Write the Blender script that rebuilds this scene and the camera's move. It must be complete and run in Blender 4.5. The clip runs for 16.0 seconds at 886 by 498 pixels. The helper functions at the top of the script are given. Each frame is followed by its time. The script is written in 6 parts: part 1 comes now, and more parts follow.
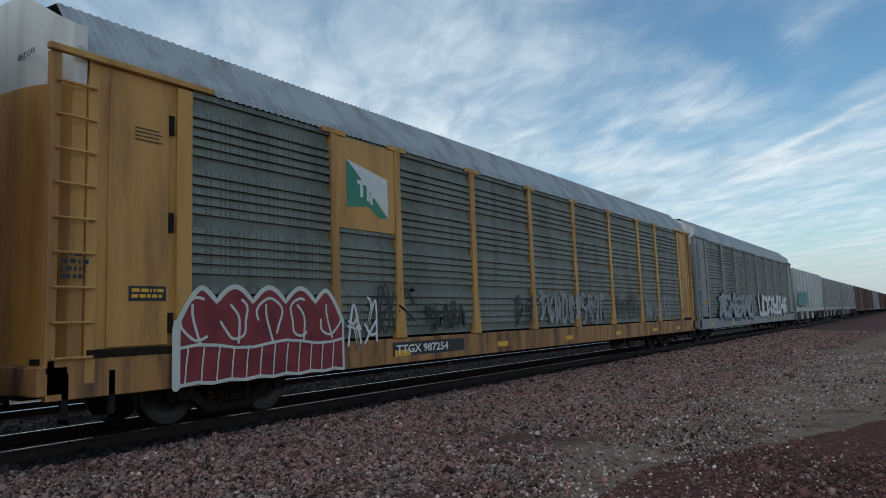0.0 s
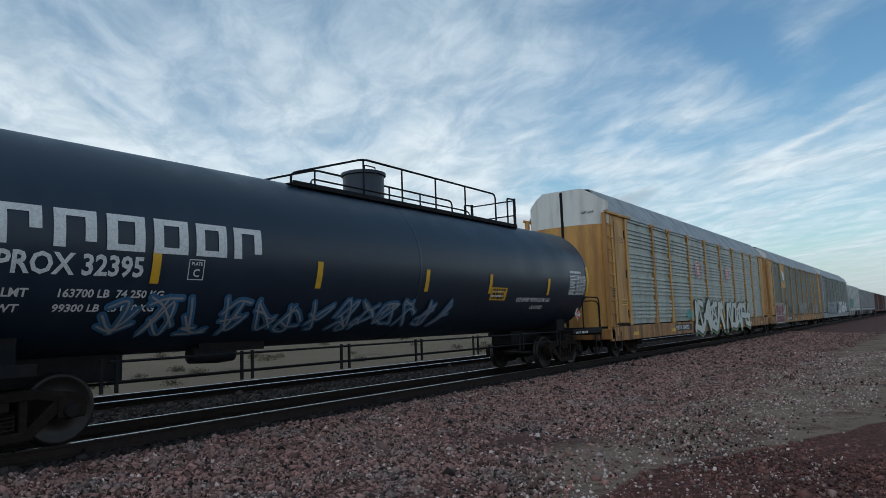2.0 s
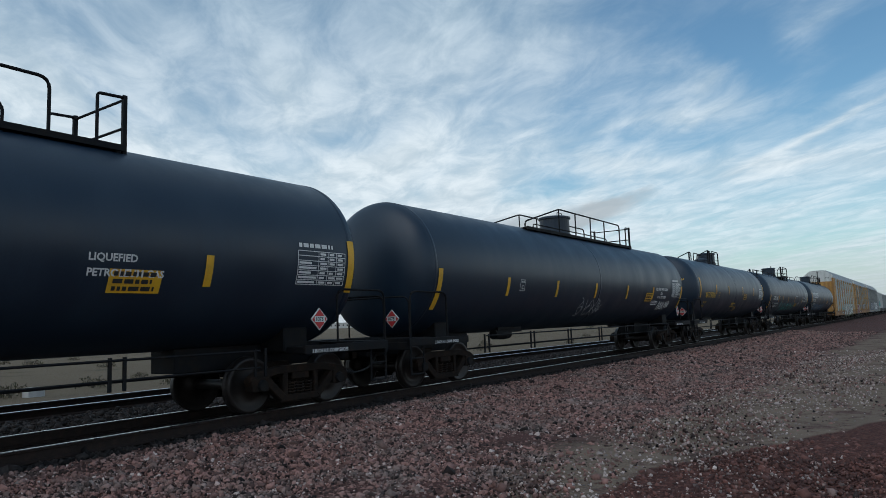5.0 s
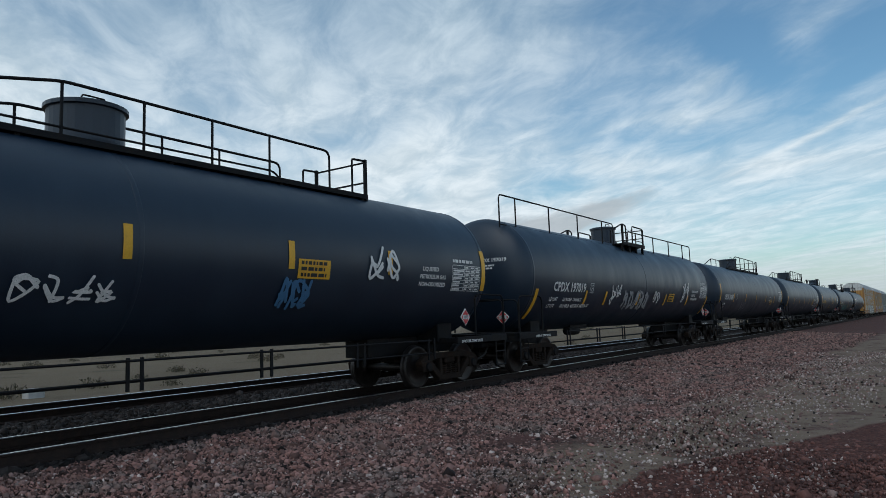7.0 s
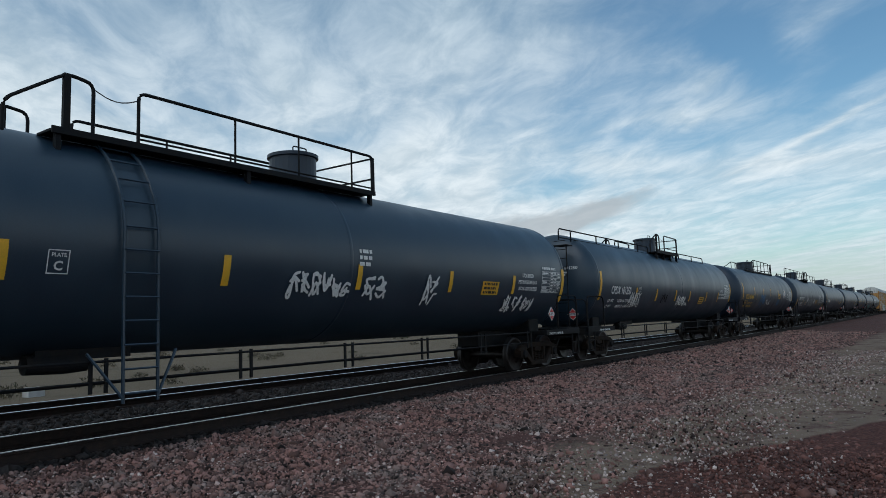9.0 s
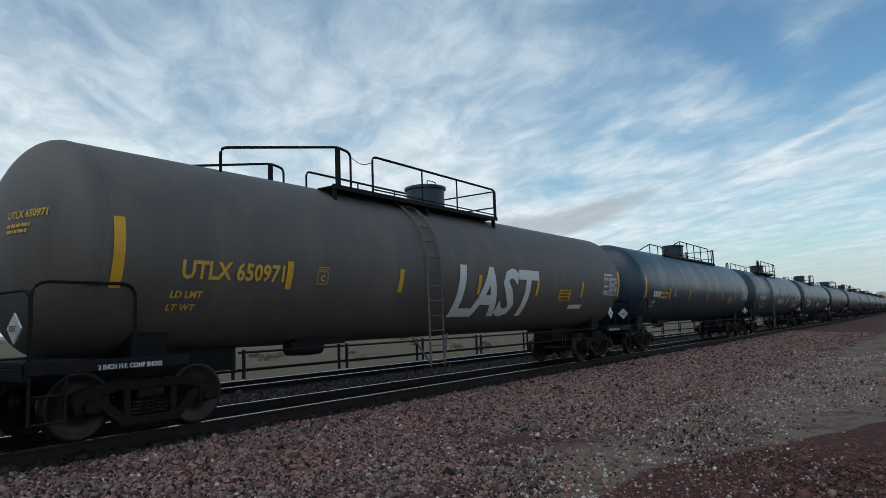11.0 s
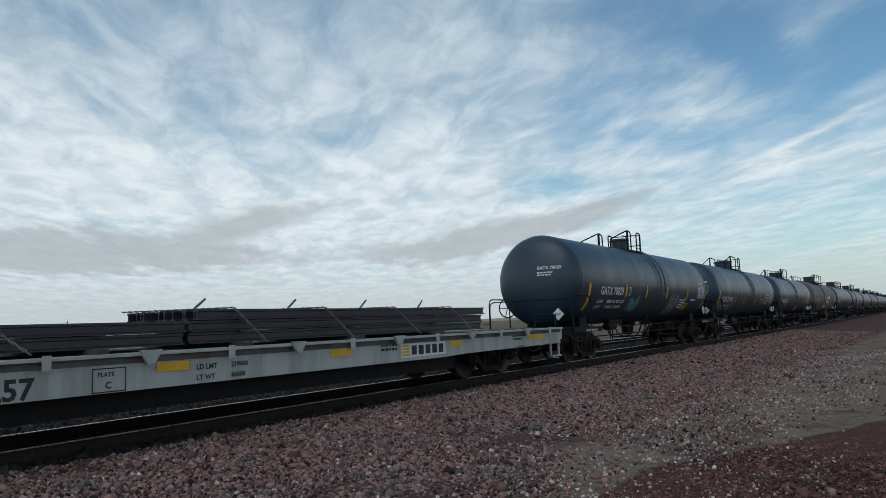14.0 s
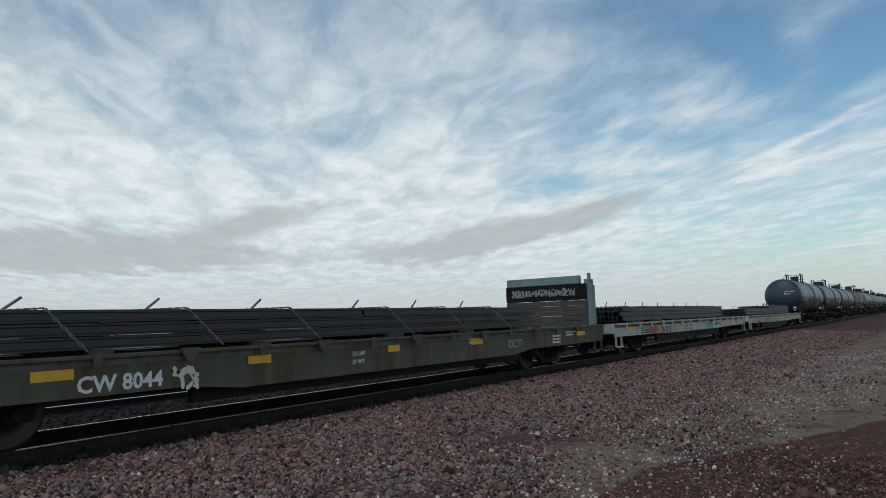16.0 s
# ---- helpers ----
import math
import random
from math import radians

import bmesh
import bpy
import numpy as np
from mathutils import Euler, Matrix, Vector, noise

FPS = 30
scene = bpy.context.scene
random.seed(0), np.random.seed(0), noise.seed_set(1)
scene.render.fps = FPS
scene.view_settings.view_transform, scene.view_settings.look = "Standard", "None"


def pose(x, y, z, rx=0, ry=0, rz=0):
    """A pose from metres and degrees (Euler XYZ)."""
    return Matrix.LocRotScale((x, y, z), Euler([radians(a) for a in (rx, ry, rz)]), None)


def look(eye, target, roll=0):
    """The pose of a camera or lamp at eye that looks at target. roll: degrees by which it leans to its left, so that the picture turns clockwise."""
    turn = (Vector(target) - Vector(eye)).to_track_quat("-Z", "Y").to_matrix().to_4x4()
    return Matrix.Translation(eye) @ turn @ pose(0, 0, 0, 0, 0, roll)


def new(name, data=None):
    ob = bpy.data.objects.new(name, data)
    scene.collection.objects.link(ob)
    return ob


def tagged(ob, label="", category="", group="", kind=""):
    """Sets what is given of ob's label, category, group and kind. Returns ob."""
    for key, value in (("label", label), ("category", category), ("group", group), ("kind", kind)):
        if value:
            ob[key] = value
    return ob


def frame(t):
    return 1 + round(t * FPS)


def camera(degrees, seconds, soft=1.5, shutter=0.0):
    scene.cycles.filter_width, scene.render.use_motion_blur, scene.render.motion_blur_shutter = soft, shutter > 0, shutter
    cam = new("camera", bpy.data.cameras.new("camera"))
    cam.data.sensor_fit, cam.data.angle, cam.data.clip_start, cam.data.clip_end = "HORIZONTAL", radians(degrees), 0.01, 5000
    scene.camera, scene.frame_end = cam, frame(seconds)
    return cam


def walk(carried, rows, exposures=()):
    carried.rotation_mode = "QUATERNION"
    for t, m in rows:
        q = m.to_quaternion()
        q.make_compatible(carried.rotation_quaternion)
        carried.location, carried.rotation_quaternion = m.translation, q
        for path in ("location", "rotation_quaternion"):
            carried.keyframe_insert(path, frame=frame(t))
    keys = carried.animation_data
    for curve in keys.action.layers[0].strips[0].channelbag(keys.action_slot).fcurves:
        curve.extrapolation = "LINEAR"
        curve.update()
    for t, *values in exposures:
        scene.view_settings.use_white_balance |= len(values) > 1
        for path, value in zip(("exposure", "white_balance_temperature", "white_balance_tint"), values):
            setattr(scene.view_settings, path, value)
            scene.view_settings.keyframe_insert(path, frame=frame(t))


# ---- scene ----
cam = camera(66.3, 16.0, soft=0.7)
V = 22.73                     # speed of the train, metres a second, along +x
YC = 10.07                    # centre line of the near track
YF = YC + 4.85                # centre line of the far track
TURN, TILT, LEAN = 54.79, 6.13, -2.03


def eye_pose(lift=0.0, side=0.0):
    a, b = radians(TURN + side), radians(TILT + lift)
    e = Vector((0, 0, 1.38))
    return look(e, e + Vector((math.sin(a) * math.cos(b), math.cos(a) * math.cos(b), math.sin(b))), LEAN)


# slight shake of the hand: seconds, degrees up
SHAKE = [(0, 0), (0.5, 0), (1, .03), (1.5, 0), (2, .16), (2.5, 0), (3, .18), (3.5, .09), (4, .07), (5.2, .08), (6.5, .08),
         (7, .18), (7.5, .18), (8, .08), (8.5, .05), (9, .07), (10.2, .1), (11.5, .13), (12, .12), (12.5, .13), (13, .05),
         (13.5, 0), (14, .03), (14.5, .08), (15, .07), (15.5, .13), (16, .03)]
# the picture is cooler while the dark tanks fill it and warms as the flat cars pass
walk(cam, [(t, eye_pose(d)) for t, d in SHAKE],
     [(0, 0.09, 6370, 10), (1.5, 0.08, 6320, 10), (9, 0.08, 6400, 10), (12.5, 0.08, 6430, 10), (14, 0.05, 6520, 10), (16, 0.04, 6680, 10)])

# ---------------------------------------------------------------- world and sun
SUN_AZ, SUN_EL = radians(-95), radians(52)     # azimuth from +y towards +x
world = bpy.data.worlds.new("world")
scene.world = world
world.use_nodes = True
wn, wl = world.node_tree.nodes, world.node_tree.links
for n in list(wn):
    wn.remove(n)


def wmath(op, a, b=None, c=None, clamp=False):
    n = wn.new("ShaderNodeMath")
    n.operation, n.use_clamp = op, clamp
    for i, v in enumerate((a, b, c)):
        if v is None:
            continue
        if isinstance(v, (int, float)):
            n.inputs[i].default_value = v
        else:
            wl.new(v, n.inputs[i])
    return n.outputs[0]


def wnoise(vec, scale, detail, rough, dist=0.0):
    n = wn.new("ShaderNodeTexNoise")
    n.inputs["Scale"].default_value, n.inputs["Detail"].default_value = scale, detail
    n.inputs["Roughness"].default_value, n.inputs["Distortion"].default_value = rough, dist
    wl.new(vec, n.inputs["Vector"])
    return n.outputs["Fac"]


def wmap(vec, loc, rot, scale):
    n = wn.new("ShaderNodeMapping")
    n.inputs["Location"].default_value, n.inputs["Rotation"].default_value, n.inputs["Scale"].default_value = loc, rot, scale
    wl.new(vec, n.inputs["Vector"])
    return n.outputs[0]


def wramp(fac, lo, hi):
    n = wn.new("ShaderNodeMapRange")
    n.interpolation_type = "SMOOTHSTEP"
    wl.new(fac, n.inputs["Value"])
    n.inputs["From Min"].default_value, n.inputs["From Max"].default_value = lo, hi
    return n.outputs["Result"]


def wmix(fac, a, b):
    n = wn.new("ShaderNodeMix")
    n.data_type = "RGBA"
    wl.new(fac, n.inputs[0])
    for s, v in ((n.inputs[6], a), (n.inputs[7], b)):
        if isinstance(v, tuple):
            s.default_value = (*v, 1)
        else:
            wl.new(v, s)
    return n.outputs[2]


def wgrain(vec, turn, along, across):
    """Coordinates drawn out along one direction of the sky."""
    n = wn.new("ShaderNodeMapping")
    n.vector_type = "TEXTURE"
    n.inputs["Rotation"].default_value, n.inputs["Scale"].default_value = (0, 0, radians(turn)), (along, across, 1)
    wl.new(vec, n.inputs["Vector"])
    return n.outputs[0]


def wsum(vec, spots):
    """The sum of soft oval spots of cloud (or of clear sky, where the thickness is negative)."""
    total = 0.0
    for az, el, slope, half, wide, thick in spots:
        n = wn.new("ShaderNodeMapping")
        n.vector_type = "TEXTURE"
        n.inputs["Location"].default_value, n.inputs["Rotation"].default_value, n.inputs["Scale"].default_value = (az, el, 0), (0, 0, radians(slope)), (half, wide, 1)
        wl.new(vec, n.inputs["Vector"])
        d = wn.new("ShaderNodeVectorMath")
        d.operation = "DOT_PRODUCT"
        wl.new(n.outputs[0], d.inputs[0])
        wl.new(n.outputs[0], d.inputs[1])
        total = wmath("ADD", wmath("MULTIPLY", wmath("EXPONENT", wmath("MULTIPLY", d.outputs["Value"], -1.0)), thick), total)
    return total


def make_sky():
    tc = wn.new("ShaderNodeTexCoord")
    sep = wn.new("ShaderNodeSeparateXYZ")
    wl.new(tc.outputs["Generated"], sep.inputs[0])
    x, y, z = sep.outputs
    h = wmath("ADD", wmath("MAXIMUM", z, 0.0), 0.06)
    comb = wn.new("ShaderNodeCombineXYZ")
    wl.new(wmath("DIVIDE", x, h), comb.inputs[0])
    wl.new(wmath("DIVIDE", y, h), comb.inputs[1])
    plane = comb.outputs[0]
    sky = wn.new("ShaderNodeTexSky")
    sky.sky_type = "NISHITA"
    sky.sun_disc, sky.sun_elevation, sky.sun_rotation = False, SUN_EL, SUN_AZ
    sky.air_density, sky.dust_density, sky.ozone_density = 1.3, 0.6, 3.0
    scale = wn.new("ShaderNodeVectorMath")
    scale.operation = "MULTIPLY"
    wl.new(sky.outputs[0], scale.inputs[0])
    scale.inputs[1].default_value = (0.074, 0.097, 0.100)
    # long fibres of high cloud that run with the wind, over broader and finer mottling
    streak = wnoise(wgrain(plane, 40, 3.4, 0.75), 1.5, 8, 0.56, 0.5)
    fine = wnoise(wgrain(plane, 48, 0.9, 0.5), 2.4, 8, 0.62, 0.45)
    broad = wnoise(wmap(plane, (7.3, 2.2, 0), (0, 0, 0), (0.5, 0.5, 1)), 0.9, 4, 0.5, 0.3)
    s = wmath("ADD", wmath("MULTIPLY", streak, 0.44), wmath("ADD", wmath("MULTIPLY", fine, 0.32), wmath("ADD", wmath("MULTIPLY", broad, 0.46), 0.07)))
    veil = wmath("MULTIPLY", wmath("ADD", wmath("MULTIPLY", x, -0.55), wmath("MULTIPLY", y, 0.35)), 0.06)
    low = wmath("MULTIPLY", wramp(z, 0.50, 0.12), 0.20)
    # compass direction and height in degrees, ruffled, for the single banks, trails and gaps
    ang = wn.new("ShaderNodeCombineXYZ")
    ruffle = wmath("MULTIPLY", wmath("SUBTRACT", wnoise(wgrain(plane, 44, 1.6, 0.6), 2.2, 6, 0.6, 0.3), 0.5), 5.0)
    wl.new(wmath("ADD", wmath("MULTIPLY", wmath("ARCTAN2", x, y), 57.296), ruffle), ang.inputs[0])
    wl.new(wmath("ADD", wmath("MULTIPLY", wmath("ARCSINE", z), 57.296), wmath("MULTIPLY", ruffle, 0.6)), ang.inputs[1])
    ang = ang.outputs[0]
    # azimuth, height, slope, half length and half width in degrees, thickness
    wisps = wsum(ang, [(23.2, 16.5, -22, 8.9, 2.4, 0.1), (29.8, 11.3, -8, 13.0, 2.36, 0.12), (48.1, 13.1, 19, 8.9, 1.41, 0.13), (57.2, 11.0, 27, 2.8, 1.66, 0.11),
                (82.2, 11.3, 1, 4.9, 0.75, 0.17), (84.8, 13.1, 20, 5.0, 0.25, 0.19), (77.5, 18.1, 28, 2.7, 0.62, 0.14), (84.6, 20.7, 20, 3.7, 0.61, 0.07),
                (74.7, 15.5, 3, 9.5, 0.62, 0.1), (64.1, 22.4, -11, 13.5, 2.69, 0.05), (70.0, 12.4, -14, 5.3, 1.15, 0.1)])
    blue = wsum(ang, [(80.5, 19.1, -45, 3.7, 1.85, -0.2),
                (87.2, 16.9, 22, 4.0, 1.06, -0.22),
                (88.0, 19.4, 15, 4.0, 1.6, -0.16), (71.5, 14.1, -1, 5.6, 1.04, -0.12), (63.4, 10.9, 4, 5.1, 0.93, -0.15), (46.2, 15.4, 0, 5.1, 1.15, -0.1),
                (27.7, 18.1, -33, 4.4, 0.59, -0.12), (37.8, 18.8, -17, 5.1, 1.69, -0.07), (76.5, 21.7, -21, 8.2, 1.64, -0.07)])
    gap = wn.new("ShaderNodeVectorMath")
    gap.operation = "DOT_PRODUCT"
    wl.new(tc.outputs["Generated"], gap.inputs[0])
    gap.inputs[1].default_value = (0.945, 0.069, 0.321)
    clear = wmath("MULTIPLY", wramp(gap.outputs["Value"], 0.89, 1.0), 0.14)
    cover = wramp(wmath("ADD", wmath("SUBTRACT", wmath("ADD", wmath("ADD", s, veil), low), clear), wmath("ADD", wisps, blue)), 0.41, 0.97)
    high = wmix(wramp(fine, 0.3, 0.7), (0.33, 0.45, 0.54), (0.48, 0.60, 0.69))
    near = wmix(wramp(fine, 0.3, 0.7), (0.53, 0.63, 0.69), (0.74, 0.82, 0.86))
    cloud = wmix(wramp(z, 0.24, 0.50), near, high)
    col = wmix(cover, scale.outputs[0], cloud)
    # low grey banks with a pale gap below them
    banks = wsum(ang, [(24.6, 6.5, -2, 9.4, 1.51, 1.0), (39.2, 8.7, 13, 5.8, 1.43, 0.9), (56.5, 6.7, 10, 7.6, 1.43, 0.9), (66.1, 8.2, 15, 6.4, 0.91, 0.8),
                (32.7, 5.5, 2, 20.6, 0.91, 0.6)])
    ragged = wmath("ADD", banks, wmath("MULTIPLY", wmath("SUBTRACT", wnoise(wmap(ang, (0, 0, 0), (0, 0, 0), (0.10, 0.30, 1)), 1.0, 7, 0.6, 0.5), 0.5), 0.6))
    col = wmix(wmath("MULTIPLY", wramp(ragged, 0.18, 0.78), 0.80), col, (0.40, 0.445, 0.475))
    col = wmix(wmath("MULTIPLY", wramp(z, 0.115, 0.0), 0.8), col, (0.475, 0.535, 0.565))
    bg = wn.new("ShaderNodeBackground")
    wl.new(col, bg.inputs[0])
    bg.inputs[1].default_value = 1.0
    out = wn.new("ShaderNodeOutputWorld")
    wl.new(bg.outputs[0], out.inputs[0])


make_sky()
sun = new("sun", bpy.data.lights.new("sun", "SUN"))
sun.data.energy, sun.data.angle, sun.data.color = 0.5, radians(40), (1.0, 0.97, 0.93)
sd = Vector((math.sin(SUN_AZ) * math.cos(SUN_EL), math.cos(SUN_AZ) * math.cos(SUN_EL), math.sin(SUN_EL)))
sun.matrix_world = look(sd * 50, (0, 0, 0))
scene.view_settings.exposure = 0.0


# ---------------------------------------------------------------- materials
def mat(name, base, rough=0.6, metal=0.0, vary=0.25, scale=6.0, tint=None, amount=0.4, bump=0.15, bump_scale=60.0, streaks=False,
        island=0.0, spec=0.5, fine=0.5):
    """Base colour with grain and blotches of a second colour (tint), fine relief, roughness that varies."""
    m = bpy.data.materials.new(name)
    m.use_nodes = True
    n, l = m.node_tree.nodes, m.node_tree.links
    b = n["Principled BSDF"]
    b.inputs["Metallic"].default_value = metal
    b.inputs["Specular IOR Level"].default_value = spec
    tc = n.new("ShaderNodeTexCoord")
    mp = n.new("ShaderNodeMapping")
    l.new(tc.outputs["Object"], mp.inputs[0])
    mp.inputs["Scale"].default_value = (1.0, 1.0, 0.12) if streaks else (1, 1, 1)
    big = n.new("ShaderNodeTexNoise")
    l.new(mp.outputs[0], big.inputs["Vector"])
    big.inputs["Scale"].default_value, big.inputs["Detail"].default_value, big.inputs["Roughness"].default_value = scale, 6, 0.65
    small = n.new("ShaderNodeTexNoise")
    l.new(tc.outputs["Object"], small.inputs["Vector"])
    small.inputs["Scale"].default_value, small.inputs["Detail"].default_value = bump_scale, 4
    ramp = n.new("ShaderNodeMapRange")
    ramp.interpolation_type = "SMOOTHSTEP"
    l.new(big.outputs["Fac"], ramp.inputs["Value"])
    ramp.inputs["From Min"].default_value, ramp.inputs["From Max"].default_value = 0.42, 0.68
    ramp.inputs["To Max"].default_value = amount
    mix = n.new("ShaderNodeMix")
    mix.data_type = "RGBA"
    l.new(ramp.outputs["Result"], mix.inputs[0])
    mix.inputs[6].default_value = (*base, 1)
    mix.inputs[7].default_value = (*(tint or tuple(c * (1 - vary) for c in base)), 1)
    hsv = n.new("ShaderNodeHueSaturation")
    l.new(mix.outputs[2], hsv.inputs["Color"])
    val = n.new("ShaderNodeMapRange")
    l.new(small.outputs["Fac"], val.inputs["Value"])
    val.inputs["From Min"].default_value, val.inputs["From Max"].default_value = 0.25, 0.75
    val.inputs["To Min"].default_value, val.inputs["To Max"].default_value = 1 - vary * fine, 1 + vary * fine
    last = val.outputs["Result"]
    if island:
        g = n.new("ShaderNodeNewGeometry")
        r = n.new("ShaderNodeMapRange")
        l.new(g.outputs["Random Per Island"], r.inputs["Value"])
        r.inputs["To Min"].default_value, r.inputs["To Max"].default_value = 1 - island, 1 + island
        mu = n.new("ShaderNodeMath")
        mu.operation = "MULTIPLY"
        l.new(last, mu.inputs[0])
        l.new(r.outputs["Result"], mu.inputs[1])
        last = mu.outputs[0]
    l.new(last, hsv.inputs["Value"])
    l.new(hsv.outputs[0], b.inputs["Base Color"])
    rr = n.new("ShaderNodeMapRange")
    l.new(big.outputs["Fac"], rr.inputs["Value"])
    rr.inputs["From Min"].default_value, rr.inputs["From Max"].default_value = 0.3, 0.7
    rr.inputs["To Min"].default_value, rr.inputs["To Max"].default_value = max(0.05, rough - 0.08), min(1, rough + 0.1)
    l.new(rr.outputs["Result"], b.inputs["Roughness"])
    if bump:
        bp = n.new("ShaderNodeBump")
        bp.inputs["Strength"].default_value, bp.inputs["Distance"].default_value = bump, 0.01
        l.new(small.outputs["Fac"], bp.inputs["Height"])
        l.new(bp.outputs[0], b.inputs["Normal"])
    return m


BLACK = mat("tank_black_paint", (0.0085, 0.020, 0.037), 0.40, tint=(0.015, 0.031, 0.052), amount=0.6, scale=1.3, streaks=True, bump=0.05, spec=0.5)
BROWN = mat("tank_dusty_paint", (0.10, 0.088, 0.08), 0.6, tint=(0.15, 0.125, 0.105), amount=0.8, scale=1.6, streaks=True, bump=0.05)
# a lighter, bluer black than the other tank paint
SLATE = mat("tank_faded_black_paint", (0.0125, 0.030, 0.050), 0.38, tint=(0.021, 0.043, 0.064), amount=0.7, scale=0.9, streaks=True, bump=0.04, spec=0.6)
STEEL = mat("dark_steel", (0.010, 0.011, 0.013), 0.65, tint=(0.022, 0.018, 0.015), amount=0.7, scale=5, spec=0.12)
TRUCK = mat("truck_casting", (0.016, 0.012, 0.010), 0.8, tint=(0.036, 0.022, 0.015), amount=0.8, scale=7, bump=0.3, spec=0.12)
TREAD = mat("wheel_steel", (0.024, 0.019, 0.017), 0.45, metal=0.4, tint=(0.018, 0.013, 0.011), amount=0.7)
YELLOW = mat("reflector_yellow", (0.75, 0.40, 0.02), 0.45, tint=(0.5, 0.27, 0.03), vary=0.15)
WHITE = mat("stencil_white", (0.72, 0.72, 0.70), 0.6, vary=0.3, scale=18, tint=(0.45, 0.45, 0.44), amount=0.5)
STENYEL = mat("stencil_yellow", (0.70, 0.42, 0.05), 0.6, vary=0.3, scale=18)
RED = mat("placard_red", (0.55, 0.035, 0.035), 0.5)
INK = mat("ink_black", (0.02, 0.02, 0.02), 0.6)
RACKSILL = mat("rack_rusty_sill", (0.40, 0.185, 0.055), 0.65, tint=(0.075, 0.042, 0.028), amount=0.9, scale=2.6, streaks=True, vary=0.3)
RACKYEL = mat("rack_yellow_paint", (0.56, 0.29, 0.07), 0.55, tint=(0.26, 0.115, 0.04), amount=0.75, scale=1.8, streaks=True, vary=0.25)
PANEL = mat("rack_galvanised_panel", (0.40, 0.43, 0.38), 0.5, metal=0.1, tint=(0.22, 0.245, 0.215), amount=0.75, scale=2.2, streaks=True)
PANELD = mat("rack_dirty_panel", (0.185, 0.20, 0.165), 0.6, metal=0.1, tint=(0.10, 0.105, 0.085), amount=0.7, scale=2.2, streaks=True)
ROOF = mat("rack_roof_sheet", (0.33, 0.345, 0.35), 0.5, metal=0.15, tint=(0.15, 0.15, 0.15), amount=0.6, scale=2, streaks=True)
ENDWHITE = mat("rack_white_end", (0.66, 0.65, 0.61), 0.6, tint=(0.42, 0.40, 0.36), amount=0.5, scale=3, streaks=True)
FLATGREY = mat("flat_grey_paint", (0.43, 0.44, 0.41), 0.6, tint=(0.25, 0.24, 0.215), amount=0.6, scale=3, streaks=True)
# grime and the deck edge's shadow in one dark colour
FLATBAND = mat("flat_grimy_band", (0.12, 0.12, 0.115), 0.8, tint=(0.07, 0.06, 0.05), amount=0.7, scale=3)
FLATGREEN = mat("flat_olive_paint", (0.085, 0.085, 0.055), 0.75, tint=(0.07, 0.04, 0.025), amount=0.8, scale=3, streaks=True)
TEAL = mat("bulkhead_teal_paint", (0.18, 0.27, 0.27), 0.65, tint=(0.12, 0.11, 0.08), amount=0.6, scale=4, streaks=True)
TIMBER = mat("dark_timber", (0.05, 0.046, 0.042), 0.85, tint=(0.10, 0.085, 0.07), amount=0.6, scale=5, island=0.3, bump=0.4)
CHAIN = mat("galvanised_chain", (0.17, 0.16, 0.155), 0.5, metal=0.4, tint=(0.08, 0.06, 0.05), amount=0.5)
RAILSTEEL = mat("new_rail_steel", (0.035, 0.037, 0.042), 0.45, metal=0.5, tint=(0.08, 0.05, 0.035), amount=0.4, island=0.35)
HEAD = mat("polished_rail_head", (0.50, 0.50, 0.50), 0.30, metal=1.0, vary=0.1)
RUST = mat("rusty_rail_side", (0.022, 0.015, 0.013), 0.8, tint=(0.042, 0.026, 0.02), amount=0.6, scale=8, spec=0.2)
TIE = mat("sleeper_timber", (0.026, 0.020, 0.018), 0.9, tint=(0.045, 0.036, 0.031), bump=0.5, scale=4, spec=0.2)
HOPWHITE = mat("hopper_pale_paint", (0.48, 0.50, 0.48), 0.6, tint=(0.35, 0.33, 0.3), amount=0.6, scale=2, streaks=True)
HOPGREY = mat("hopper_grey_paint", (0.26, 0.27, 0.27), 0.6, tint=(0.22, 0.21, 0.2), amount=0.6, scale=2, streaks=True)
BOXRED = mat("boxcar_oxide_paint", (0.10, 0.045, 0.035), 0.7, tint=(0.06, 0.035, 0.03), amount=0.6, scale=2, streaks=True)
GREEN = mat("flag_green", (0.02, 0.22, 0.14), 0.5)
TEALPAINT = mat("spray_teal", (0.10, 0.42, 0.38), 0.6)
BLUEPAINT = mat("spray_blue", (0.05, 0.16, 0.30), 0.6)
MAROON = mat("spray_maroon", (0.24, 0.022, 0.034), 0.6, tint=(0.10, 0.012, 0.02), amount=0.6, scale=2)
OLIVE = mat("spray_green", (0.16, 0.22, 0.10), 0.6)
SPRAYWHITE = mat("spray_white", (0.60, 0.61, 0.55), 0.6, vary=0.15, scale=4)
GREYPAINT = mat("spray_grey", (0.30, 0.31, 0.32), 0.6)
STONE = mat("ballast_stone", (0.205, 0.108, 0.090), 0.85, tint=(0.165, 0.128, 0.112), amount=0.9, scale=1.6, island=0.98, vary=0.4, bump=0.3, spec=0.35)
# oil stain with the under-train shade mixed into the colour
STAINSHADE = mat("oily_ballast", (0.030, 0.024, 0.022), 0.8, tint=(0.014, 0.012, 0.012), amount=0.8, island=0.8, spec=0.25)
PALESTONE = mat("pale_ballast_stone", (0.46, 0.37, 0.33), 0.85, tint=(0.32, 0.21, 0.185), amount=0.8, scale=3, island=0.6, bump=0.3)
